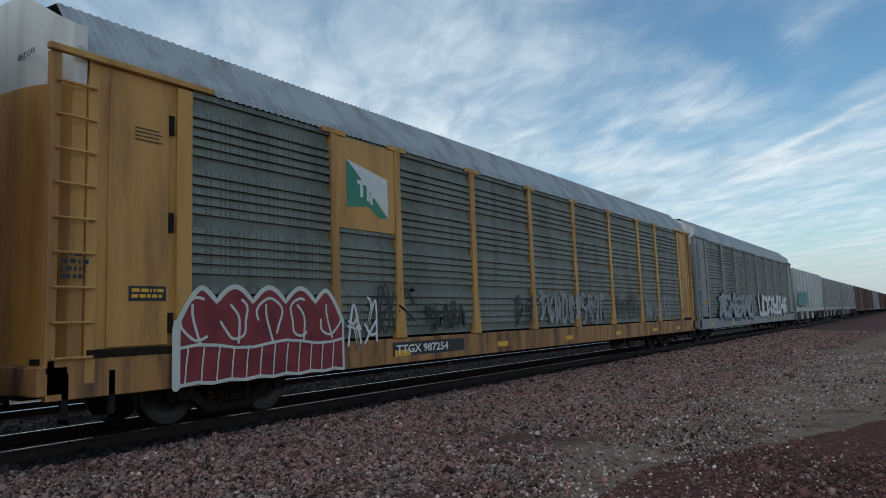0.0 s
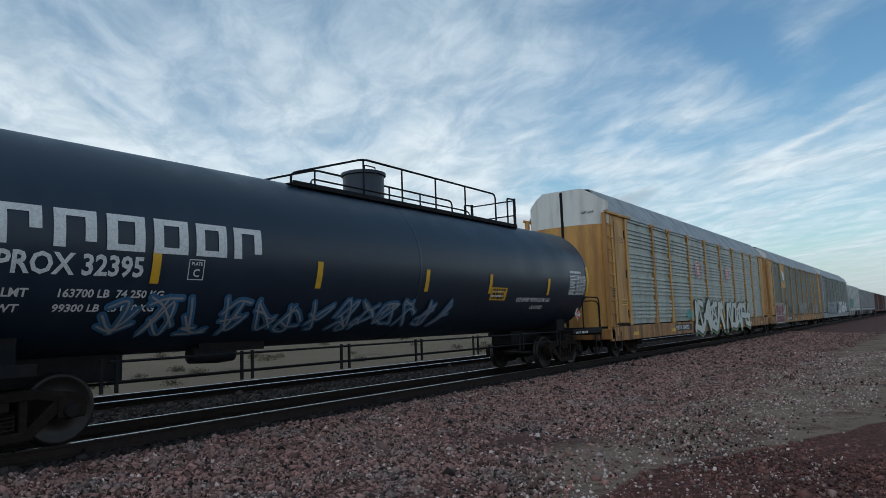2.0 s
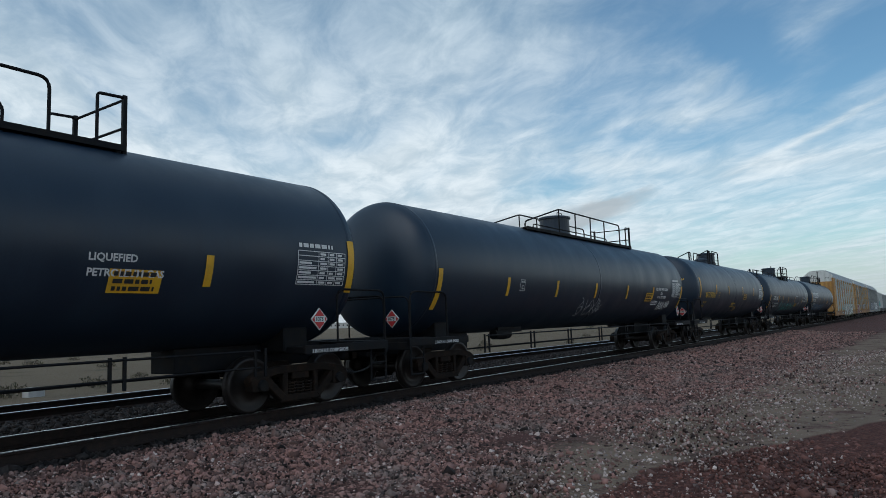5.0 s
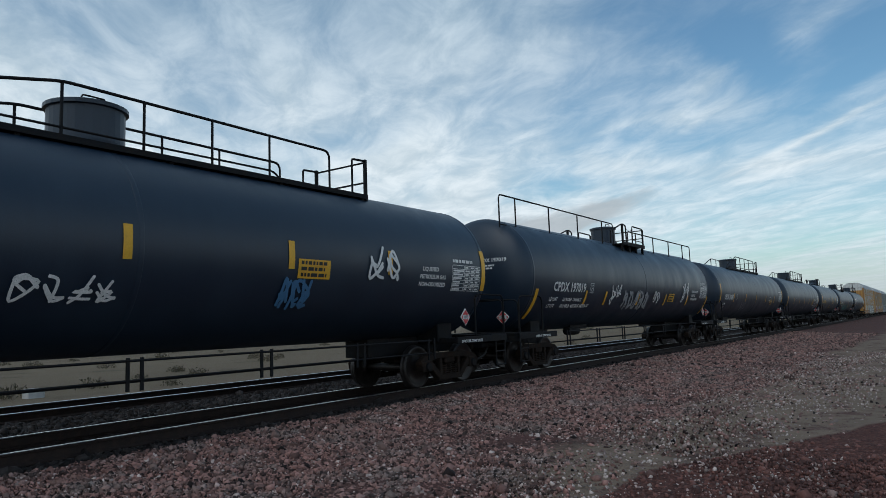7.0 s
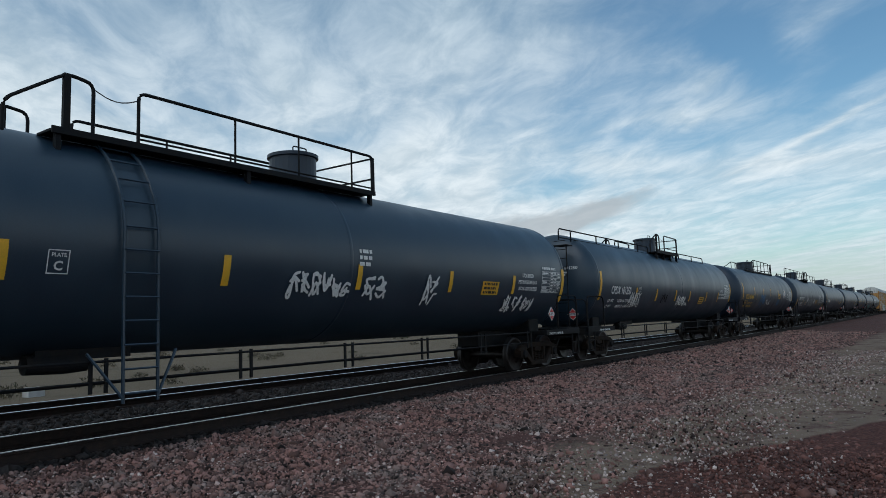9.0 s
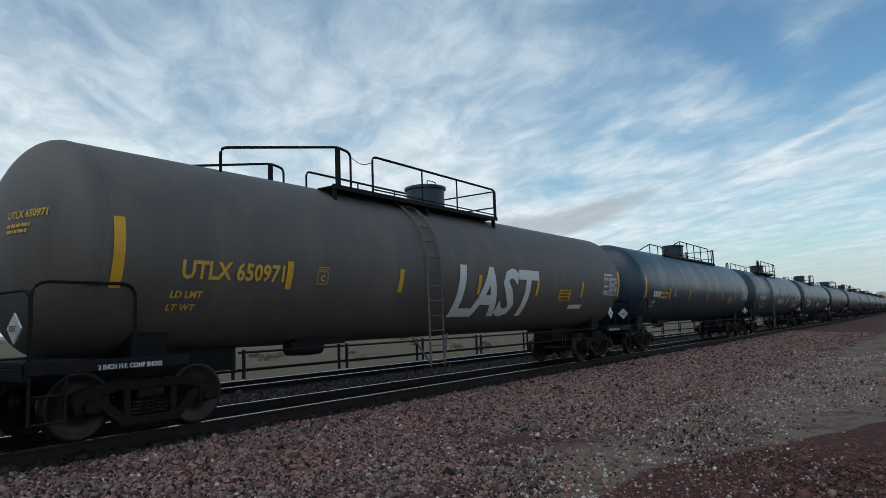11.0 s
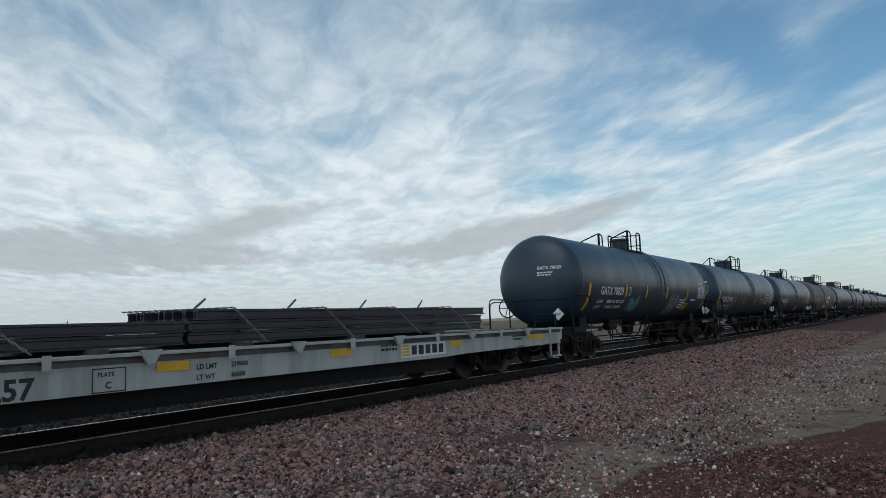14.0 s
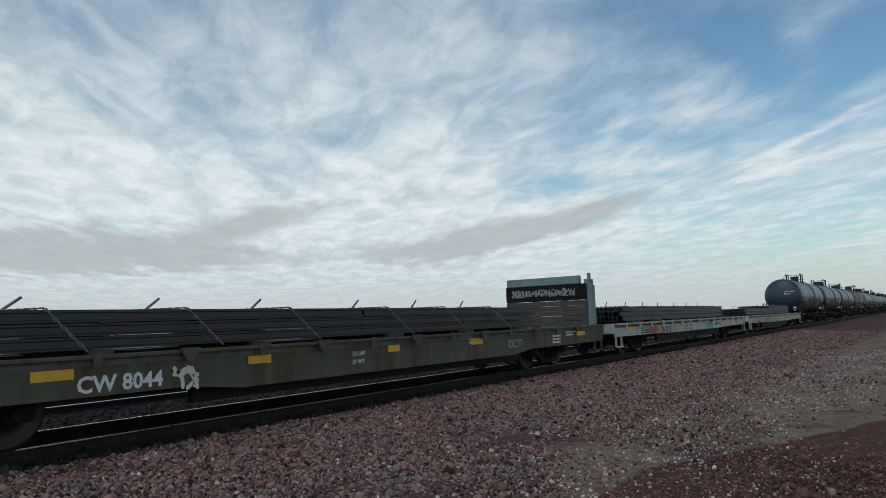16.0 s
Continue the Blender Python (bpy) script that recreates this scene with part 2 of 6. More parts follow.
REDSTONE = mat("red_gravel", (0.14, 0.058, 0.045), 0.9, tint=(0.085, 0.042, 0.036), amount=0.8, scale=1.5, island=0.6)
SAND = mat("dry_earth", (0.36, 0.29, 0.21), 0.95, tint=(0.25, 0.20, 0.14), amount=0.8, scale=0.15, vary=0.25, bump=0.3, bump_scale=8)
SHRUB = mat("dry_shrub", (0.07, 0.065, 0.035), 0.9, tint=(0.13, 0.09, 0.05), amount=0.7, island=0.5)
LEAF = mat("tree_leaf", (0.045, 0.06, 0.025), 0.8, island=0.5)
BARK = mat("bark", (0.09, 0.07, 0.05), 0.9, bump=0.5)
PALEWALL = mat("pale_building_wall", (0.55, 0.53, 0.5), 0.8)
PINKPIPE = mat("faded_red_pipe", (0.33, 0.15, 0.13), 0.7)


# ---------------------------------------------------------------- mesh helpers
def part(name, bm, material, parent=None, label="", smooth=False):
    me = bpy.data.meshes.new(name)
    bm.normal_update()
    bm.to_mesh(me)
    bm.free()
    return meshed(name, me, material, parent, label, smooth)


def meshed(name, me, material=None, parent=None, label="", smooth=False):
    if material and not me.materials:
        me.materials.append(material)
    if smooth:
        me.polygons.foreach_set("use_smooth", [True] * len(me.polygons))
    ob = new(name, me)
    if parent:
        ob.parent = parent
    if label:
        ob["label"] = label
    return ob


def box(bm, x0, x1, y0, y1, z0, z1, m=None):
    vs = [bm.verts.new((m @ Vector(c)) if m else c) for c in ((x0, y0, z0), (x1, y0, z0), (x1, y1, z0), (x0, y1, z0), (x0, y0, z1), (x1, y0, z1), (x1, y1, z1), (x0, y1, z1))]
    for f in ((3, 2, 1, 0), (4, 5, 6, 7), (0, 1, 5, 4), (1, 2, 6, 5), (2, 3, 7, 6), (3, 0, 4, 7)):
        bm.faces.new([vs[i] for i in f])
    return vs


def boxes(*lst):
    bm = bmesh.new()
    for b in lst:
        box(bm, *b)
    return bm


def bevelled(bm, w=0.01, seg=1):
    bmesh.ops.bevel(bm, geom=bm.edges[:], offset=w, segments=seg, affect="EDGES", clamp_overlap=True)
    return bm


def tube(bm, pts, r=0.02, n=6):
    """A bent pipe through the points."""
    pts = [Vector(p) for p in pts]
    rings = []
    for i, p in enumerate(pts):
        d = (pts[min(i + 1, len(pts) - 1)] - pts[max(i - 1, 0)]).normalized()
        a = d.orthogonal().normalized() if abs(d.z) > 0.9 else d.cross(Vector((0, 0, 1))).normalized()
        b = d.cross(a)
        rings.append([bm.verts.new(p + (a * math.cos(k * math.tau / n) + b * math.sin(k * math.tau / n)) * r) for k in range(n)])
    for r0, r1 in zip(rings, rings[1:]):
        for k in range(n):
            bm.faces.new((r0[k], r0[(k + 1) % n], r1[(k + 1) % n], r1[k]))
    bm.faces.new(rings[0][::-1])
    bm.faces.new(rings[-1])


def rounded(pts, r=0.12, n=4):
    """The polyline with its inner corners rounded off."""
    pts = [Vector(p) for p in pts]
    out = [pts[0]]
    for a, b, c in zip(pts, pts[1:], pts[2:]):
        q0 = b + (a - b).normalized() * min(r, (a - b).length / 2)
        q1 = b + (c - b).normalized() * min(r, (c - b).length / 2)
        for i in range(n + 1):
            t = i / n
            out.append(q0.lerp(b, t).lerp(b.lerp(q1, t), t))
    return out + [pts[-1]]


def lathe(bm, prof, n=32, axis="x"):
    """Turn (along, radius) pairs about an axis through the origin."""
    rings = []
    for a, r in prof:
        ring = []
        for k in range(n):
            c, s = math.cos(k * math.tau / n), math.sin(k * math.tau / n)
            ring.append(bm.verts.new({"x": (a, r * c, r * s), "y": (r * c, a, r * s), "z": (r * c, r * s, a)}[axis]))
        rings.append(ring)
    for r0, r1 in zip(rings, rings[1:]):
        for k in range(n):
            bm.faces.new((r0[k], r0[(k + 1) % n], r1[(k + 1) % n], r1[k]))
    bm.faces.new(rings[0][::-1])
    bm.faces.new(rings[-1])
    bmesh.ops.recalc_face_normals(bm, faces=bm.faces[:])
    return bm


def extrude_xz(bm, poly, y0, y1):
    a = [bm.verts.new((x, y0, z)) for x, z in poly]
    b = [bm.verts.new((x, y1, z)) for x, z in poly]
    bm.faces.new(a)
    bm.faces.new(b[::-1])
    for i in range(len(poly)):
        j = (i + 1) % len(poly)
        bm.faces.new((a[j], a[i], b[i], b[j]))
    bmesh.ops.recalc_face_normals(bm, faces=bm.faces[:])


# surfaces that carry paint: (u, v, lift) -> place
def on_flat(y):
    return lambda u, v, k=0.006: (u, y - k, v)


def on_tank(R, zc):
    return lambda u, v, k=0.012: (u, -(R + k) * math.cos(v / R), zc + (R + k) * math.sin(v / R))


def on_end(x):
    """On a face that looks to -x; u runs to the viewer's right."""
    return lambda u, v, k=0.006: (x - k, -u, v)


def on_head(R, zc, x0, depth):
    """On the domed rear head of a tank."""
    def place(u, v, k=0.015):
        q = max(0.0, 1 - (u * u + v * v) / (R * R))
        return (x0 - (depth + k) * math.sqrt(q), -u, zc + v)
    return place


def quads(bm, place, u0, u1, v0, v1, nv=1, nu=1, lift=0.012, lean=0.0):
    g = [[bm.verts.new(place(u0 + (u1 - u0) * i / nu + lean * (j / nv), v0 + (v1 - v0) * j / nv, lift)) for j in range(nv + 1)] for i in range(nu + 1)]
    for i in range(nu):
        for j in range(nv):
            bm.faces.new((g[i][j], g[i + 1][j], g[i + 1][j + 1], g[i][j + 1]))


TEXTS = {}


def text_mesh(words, size, wide=1.0):
    key = (words, size, wide)
    if key not in TEXTS:
        cu = bpy.data.curves.new("letters", "FONT")
        cu.body, cu.size, cu.resolution_u = words, size, 2
        cu.offset = size * 0.028
        ob = new("letters", cu)
        me = bpy.data.meshes.new_from_object(ob.evaluated_get(bpy.context.evaluated_depsgraph_get()))
        bpy.data.objects.remove(ob)
        bpy.data.curves.remove(cu)
        bm = bmesh.new()
        bm.from_mesh(me)
        bpy.data.meshes.remove(me)
        step = 0.16
        for k in range(1, int(size / step) + 1):
            bmesh.ops.bisect_plane(bm, geom=bm.verts[:] + bm.edges[:] + bm.faces[:], plane_co=(0, k * step - 0.05, 0), plane_no=(0, 1, 0))
        TEXTS[key] = ([(v.co.x * wide, v.co.y) for v in bm.verts], [[v.index for v in f.verts] for f in bm.faces])
        bm.free()
    return TEXTS[key]


def letters(parent, words, place, u, v, size, material=None, wide=1.0, lift=0.014):
    vs, fs = text_mesh(words, size, wide)
    me = bpy.data.meshes.new("lettering")
    me.from_pydata([place(u + a, v + b, lift) for a, b in vs], [], fs)
    return meshed("lettering", me, material or WHITE, parent)


def bars(parent, place, u, v, rows, size, material=None, seed=1, gap=1.7, lift=0.013, name="small_print"):
    """Rows of unreadable print as short bars: rows are lengths in metres."""
    rnd = random.Random(seed)
    bm = bmesh.new()
    for i, length in enumerate(rows):
        a = 0.0
        while a < length:
            w = size * rnd.uniform(0.5, 2.6)
            quads(bm, place, u + a, min(u + a + w, u + length), v - i * size * gap, v - i * size * gap + size, lift=lift)
            a += w + size * 0.45
    ob = part(name, bm, material or WHITE, parent)
    ob["kind"] = "stuff"
    return ob


def ribbon(bm, pts, w, place, lift):
    """A flat brush stroke with round ends along points (u, v)."""
    n = len(pts)
    vs = []
    for i, (a, b) in enumerate(pts):
        p, q = pts[max(i - 1, 0)], pts[min(i + 1, n - 1)]
        dx, dy = q[0] - p[0], q[1] - p[1]
        d = math.hypot(dx, dy) or 1
        nx, ny = -dy / d * w / 2, dx / d * w / 2
        vs.append((bm.verts.new(place(a + nx, b + ny, lift)), bm.verts.new(place(a - nx, b - ny, lift))))
    for (a, b), (c, d) in zip(vs, vs[1:]):
        bm.faces.new((a, b, d, c))
    for k, (a, b) in ((0, pts[0]), (-1, pts[-1])):
        ring = [bm.verts.new(place(a + w / 2 * math.cos(i * math.tau / 10), b + w / 2 * math.sin(i * math.tau / 10), lift + 0.0004)) for i in range(10)]
        bm.faces.new(ring)


def curve_pts(ctrl, n=5):
    """A smooth line through the control points."""
    out = []
    m = len(ctrl)
    for i in range(m - 1):
        p0, p1, p2, p3 = ctrl[max(i - 1, 0)], ctrl[i], ctrl[i + 1], ctrl[min(i + 2, m - 1)]
        for k in range(n):
            t = k / n
            out.append(tuple(0.5 * (2 * b + (c - a) * t + (2 * a - 5 * b + 4 * c - d) * t * t + (3 * b - a - 3 * c + d) * t ** 3)
                             for a, b, c, d in zip(p0, p1, p2, p3)))
    return out + [ctrl[-1]]


def scrawl(parent, place, u, v, w, h, material, seed, count=None, thick=0.05, fill=None, fill_thick=0.2, lift=0.016):
    """Sprayed strokes that spell nothing: hooked and looping signs side by side, with a filled body where the paint has one."""
    rnd = random.Random(seed)
    count = count or max(2, int(w / (h * 0.5)))
    cw = w / count
    lines = []
    for i in range(count):
        c = [(u + cw * (i + rnd.uniform(0.05, 0.95)), v + h * rnd.choice((rnd.uniform(0, 0.25), rnd.uniform(0.75, 1), rnd.uniform(0.4, 0.6)))) for _ in range(rnd.randint(4, 6))]
        lines.append(curve_pts(c))
        for _ in range(2):
            lines.append(curve_pts([(u + cw * (i + 0.15), v + h * rnd.uniform(0, 1)), (u + cw * (i + 0.5), v + h * rnd.uniform(0, 1)), (u + cw * (i + 0.9), v + h * rnd.uniform(0, 1))]))
    if fill:
        bm = bmesh.new()
        for k, ln in enumerate(lines):
            ribbon(bm, ln, fill_thick, place, lift + 0.0002 * k)
        part("graffiti_fill", bm, fill, parent)["kind"] = "stuff"
    bm = bmesh.new()
    for k, ln in enumerate(lines):
        ribbon(bm, ln, thick, place, lift + 0.009 + 0.0002 * k)
    ob = part("graffiti", bm, material, parent)
    ob["kind"] = "stuff"
    return ob


GLYPHS = (((.1, 0), (.35, 1), (.8, .9)), ((.2, .5), (.9, .42)), ((.85, 1), (.6, .5), (.95, 0)), ((.1, 1), (.15, .1), (.8, 0)), ((.1, .05), (.5, 1), (.9, .05)), ((.9, .95), (.15, .8), (.85, .35), (.1, .05)), ((.15, 0), (.2, 1)), ((.8, 0), (.85, 1)))


def throw_up(parent, place, u, v, w, h, count, body, edge, lift=0.036):
    """One swollen painted body with a row of round humps, a thin pale edge, looped strokes inside and drips below."""
    top = [(u + w * k / 60, v + h * (0.84 + 0.16 * abs(math.sin(math.pi * count * k / 60)) - 0.25 * max(0, abs(k / 30 - 1) - 0.75) * 4)) for k in range(61)]
    foot = [(u + w * (1 - k / 12) + (0.06 if 0 < k < 12 else 0), v + 0.03 * (k % 2)) for k in range(13)]
    bm = bmesh.new()
    for (a, b), (c, d) in zip(top, top[1:]):
        bm.faces.new([bm.verts.new(place(*p, lift)) for p in ((a, v), (c, v), (c, d), (a, b))])
    part("graffiti_body", bm, body, parent)["kind"] = "stuff"
    bm = bmesh.new()
    ribbon(bm, top, 0.075, place, lift + 0.004)
    ribbon(bm, foot, 0.05, place, lift + 0.005)
    ribbon(bm, [(u, v), (u, v + h * 0.55), (u + 0.02, v + h * 0.62)], 0.13, place, lift + 0.0055)
    ribbon(bm, [(u + w, v), (u + w, v + h * 0.62)], 0.05, place, lift + 0.006)
    cw = w / count
    for i in range(count):
        cx, cy = u + cw * (i + 0.5), v + h * 0.66
        loop = [(cx + cw * (0.36 + 0.07 * math.sin(3 * a + i)) * math.cos(a + 0.7), cy + h * 0.22 * math.sin(a + 0.7)) for a in np.linspace(0.5 + 2.1 * i, 4.6 + 2.1 * i, 18)]
        ribbon(bm, loop, 0.042, place, lift + 0.007 + 0.0004 * i)
        ribbon(bm, curve_pts([(cx - cw * 0.12, cy + h * 0.14), (cx + cw * (0.1 if i % 2 else -0.1), cy), (cx + cw * 0.08, cy - h * 0.26)]), 0.042, place, lift + 0.0092 + 0.0004 * i)
    ribbon(bm, [(u + w * k / 10, v + h * (0.37 + 0.03 * math.sin(k * 1.3))) for k in range(11)], 0.045, place, lift + 0.0115)
    for k in range(12):
        x = u + w * (k + 0.7) / 12.6
        ribbon(bm, [(x, v + h * 0.36), (x - 0.03, v + h * 0.2), (x - 0.05, v + 0.02)], 0.026, place, lift + 0.012 + 0.0001 * k)
    part("graffiti_edge", bm, edge, parent)["kind"] = "stuff"


def wild(parent, place, u, v, w, h, count, body, edge, seed, shade=None, lift=0.036):
    """Sharp interlocked sprayed strokes with a dark edge and a coloured shadow, that spell nothing."""
    rnd = random.Random(seed)
    cw = w / count
    lines = []
    for i in range(count):
        for g in rnd.sample(GLYPHS, 3):
            lean = rnd.uniform(-0.1, 0.25) * cw
            lines.append([(u + cw * (i + 0.5 + (a - 0.5) * 1.15) + lean * b, v + h * (b + rnd.uniform(-0.05, 0.05))) for a, b in g])
    thick = min(cw * 0.3, h * 0.26)
    for name, mt, wide, off, up in (("graffiti_shadow", shade, 1.7, (0.09, -0.06), 0.0), ("graffiti_edge", edge, 1.42, (0, 0), 0.008), ("graffiti_body", body, 1.0, (0, 0), 0.018)):
        if mt:
            bm = bmesh.new()
            for k, ln in enumerate(lines):
                ribbon(bm, [(a + off[0], b + off[1]) for a, b in ln], thick * wide, place, lift + up + 0.00025 * k)
            part(name, bm, mt, parent)["kind"] = "stuff"


# ---------------------------------------------------------------- ground, tracks
def ground_z(y, x=0.0):
    """Height of the ground across the line: ballast shoulders, then earth."""
    d = abs(y - YC)
    if y > YC:
        d = 0 if y < YF else y - YF
    return -0.20 if d < 1.4 else max(-0.42, -0.20 - (d - 1.4) * 0.065)


def ground_sheet():
    m = bpy.data.materials.new("ballast_and_earth")
    m.use_nodes = True
    n, l = m.node_tree.nodes, m.node_tree.links
    b = n["Principled BSDF"]
    b.inputs["Roughness"].default_value = 0.95
    b.inputs["Specular IOR Level"].default_value = 0.2
    tc = n.new("ShaderNodeTexCoord")
    sep = n.new("ShaderNodeSeparateXYZ")
    l.new(tc.outputs["Object"], sep.inputs[0])

    def noise_t(scale, detail=5, rough=0.6):
        t = n.new("ShaderNodeTexNoise")
        t.inputs["Scale"].default_value, t.inputs["Detail"].default_value, t.inputs["Roughness"].default_value = scale, detail, rough
        l.new(tc.outputs["Object"], t.inputs["Vector"])
        return t.outputs["Fac"]

    def rng(v, a, b_, c=0.0, d=1.0):
        r = n.new("ShaderNodeMapRange")
        r.interpolation_type = "SMOOTHSTEP"
        l.new(v, r.inputs["Value"])
        for k, q in zip(("From Min", "From Max", "To Min", "To Max"), (a, b_, c, d)):
            r.inputs[k].default_value = q
        return r.outputs["Result"]

    def mix(f, a, b_):
        x = n.new("ShaderNodeMix")
        x.data_type = "RGBA"
        l.new(f, x.inputs[0])
        for s, v in ((x.inputs[6], a), (x.inputs[7], b_)):
            if isinstance(v, tuple):
                s.default_value = (*v, 1)
            else:
                l.new(v, s)
        return x.outputs[2]

    def mth(op, a, b_):
        x = n.new("ShaderNodeMath")
        x.operation = op
        for i, v in enumerate((a, b_)):
            if isinstance(v, (int, float)):
                x.inputs[i].default_value = v
            else:
                l.new(v, x.inputs[i])
        return x.outputs[0]

    vor = n.new("ShaderNodeTexVoronoi")
    vor.inputs["Scale"].default_value = 26
    l.new(tc.outputs["Object"], vor.inputs["Vector"])
    vs = n.new("ShaderNodeSeparateColor")
    l.new(vor.outputs["Color"], vs.inputs[0])
    stone = mix(vs.outputs[0], (0.028, 0.016, 0.014), (0.175, 0.095, 0.078))
    stone = mix(rng(noise_t(0.5), 0.4, 0.65), stone, (0.115, 0.054, 0.046))
    red = mix(vs.outputs[1], (0.06, 0.024, 0.019), (0.145, 0.06, 0.046))
    earth = mix(noise_t(0.9, 8, 0.7), (0.145, 0.105, 0.078), (0.315, 0.232, 0.168))
    earth = mix(rng(noise_t(1.4, 7, 0.75), 0.46, 0.66), earth, stone)
    field = mix(noise_t(0.06, 8, 0.7), (0.14, 0.105, 0.068), (0.215, 0.160, 0.105))
    field = mix(rng(noise_t(0.35, 6), 0.55, 0.7, 0, 0.7), field, (0.09, 0.075, 0.045))
    wob = mth("MULTIPLY", mth("SUBTRACT", noise_t(0.35, 6), 0.5), 2.4)
    yy = mth("ADD", sep.outputs[1], wob)
    col = mix(rng(mth("ADD", yy, mth("MULTIPLY", sep.outputs[0], 0.035)), 4.0, 5.2), earth, stone)
    col = mix(rng(mth("ADD", sep.outputs[1], mth("MULTIPLY", wob, 0.5)), YF + 3.4, YF + 4.6), col, field)
    # oil and brake dust along the rails, with the train's shade painted in too
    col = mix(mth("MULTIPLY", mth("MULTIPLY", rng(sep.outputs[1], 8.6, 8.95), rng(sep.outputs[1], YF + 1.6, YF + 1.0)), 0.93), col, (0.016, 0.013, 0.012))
    # dark red gravel spread beside the dirt track
    col = mix(rng(mth("ADD", mth("ADD", sep.outputs[1], mth("MULTIPLY", wob, 0.35)), mth("MULTIPLY", mth("MAXIMUM", mth("SUBTRACT", sep.outputs[0], 8.0), 0.0), 0.46)), 2.95, 2.80), col, red)
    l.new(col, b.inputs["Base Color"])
    bp = n.new("ShaderNodeBump")
    bp.inputs["Strength"].default_value, bp.inputs["Distance"].default_value = 0.9, 0.05
    l.new(mth("ADD", mth("MULTIPLY", vor.outputs["Distance"], -1.0), mth("MULTIPLY", noise_t(3, 8, 0.7), 0.6)), bp.inputs["Height"])
    l.new(bp.outputs[0], b.inputs["Normal"])
    xs = sorted(set(list(np.arange(-60, 100, 1.5)) + list(np.arange(100, 400, 15)) + [-3000, -1000, -300, -120, 500, 800, 1400, 2400, 4500]))
    ys = sorted(set(list(np.arange(-6, YF + 8, 0.4)) + [-2500, -600, -100, -30, -12] + [30, 40, 60, 100, 200, 500, 1200, 3000, 4500]))
    rnd = np.random.RandomState(3)
    verts, faces = [], []
    for x in xs:
        for y in ys:
            z = ground_z(y)
            if y < YC - 2 and -60 < x < 100 and y > -7:
                z += 0.05 * noise.noise(Vector((x * 0.5, y * 0.5, 0))) + 0.02 * noise.noise(Vector((x * 2, y * 2, 5)))
            verts.append((float(x), float(y), float(z)))
    ny = len(ys)
    for i in range(len(xs) - 1):
        for j in range(ny - 1):
            faces.append((i * ny + j, (i + 1) * ny + j, (i + 1) * ny + j + 1, i * ny + j + 1))
    me = bpy.data.meshes.new("ground")
    me.from_pydata(verts, [], faces)
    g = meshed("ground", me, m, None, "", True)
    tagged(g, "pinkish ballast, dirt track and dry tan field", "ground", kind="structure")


ground_sheet()


def stones(name, label, x0, x1, y0, y1, per, size, material, seed, keep=None):
    rnd = np.random.RandomState(seed)
    n = int((x1 - x0) * (y1 - y0) * per)
    X, Y = rnd.uniform(x0, x1, n), rnd.uniform(y0, y1, n)
    ok = np.ones(n, bool) if keep is None else keep(X, Y, rnd.rand(n))
    X, Y = X[ok], Y[ok]
    n = len(X)
    Z = np.array([ground_z(float(y)) for y in Y])
    base = np.array([(-1, -1, -1), (1, -1, -1), (1, 1, -1), (-1, 1, -1), (-1, -1, 1), (1, -1, 1), (1, 1, 1), (-1, 1, 1)], float) * 0.5
    v = base[None] * (1 + rnd.uniform(-0.45, 0.35, (n, 8, 3)))
    v[:, 4:, :2] *= rnd.uniform(0.45, 0.9, (n, 1, 1))
    s = size * np.exp(rnd.normal(0, 0.38, (n, 1, 1))) * rnd.uniform(0.65, 1.25, (n, 1, 3))
    v = v * s
    q = rnd.normal(size=(n, 4))
    q[:, 1:3] *= 0.45
    q /= np.linalg.norm(q, axis=1)[:, None]
    w, a, b, c = q.T
    Rm = np.stack([1 - 2 * (b * b + c * c), 2 * (a * b - c * w), 2 * (a * c + b * w), 2 * (a * b + c * w), 1 - 2 * (a * a + c * c), 2 * (b * c - a * w),
                   2 * (a * c - b * w), 2 * (b * c + a * w), 1 - 2 * (a * a + b * b)], -1).reshape(n, 3, 3)
    v = np.einsum("nij,nkj->nki", Rm, v)
    v += np.stack([X, Y, Z + s[:, 0, 2] * 0.18], -1)[:, None]
    f = np.array([(3, 2, 1, 0), (4, 5, 6, 7), (0, 1, 5, 4), (1, 2, 6, 5), (2, 3, 7, 6), (3, 0, 4, 7)])
    F = (np.arange(n)[:, None, None] * 8 + f[None]).reshape(-1)
    me = bpy.data.meshes.new(name)
    me.vertices.add(n * 8)
    me.vertices.foreach_set("co", v.reshape(-1))
    me.loops.add(len(F))
    me.loops.foreach_set("vertex_index", F.astype(np.int32))
    me.polygons.add(n * 6)
    me.polygons.foreach_set("loop_start", np.arange(0, n * 24, 4, dtype=np.int32))
    me.update(calc_edges=True)
    ob = meshed(name, me, material)
    tagged(ob, label, "gravel", kind="stuff")
    return ob


def rail_mesh(x0, x1, new_=False):
    prof = [(-0.07, -0.18), (0.07, -0.18), (0.07, -0.165), (0.012, -0.14), (0.012, -0.045), (0.036, -0.035), (0.036, -0.008), (0.026, 0), (-0.026, 0), (-0.036, -0.008), (-0.036, -0.035), (-0.012, -0.045), (-0.012, -0.14), (-0.07, -0.165)]
    bm = bmesh.new()
    a = [bm.verts.new((x0, y, z)) for y, z in prof]
    b = [bm.verts.new((x1, y, z)) for y, z in prof]
    for i in range(len(prof)):
        j = (i + 1) % len(prof)
        f = bm.faces.new((a[i], b[i], b[j], a[j]))
        f.material_index = 1 if i in (6, 7, 8) else 0
    bm.faces.new(a)
    bm.faces.new(b[::-1])
    bmesh.ops.recalc_face_normals(bm, faces=bm.faces[:])
    return bm


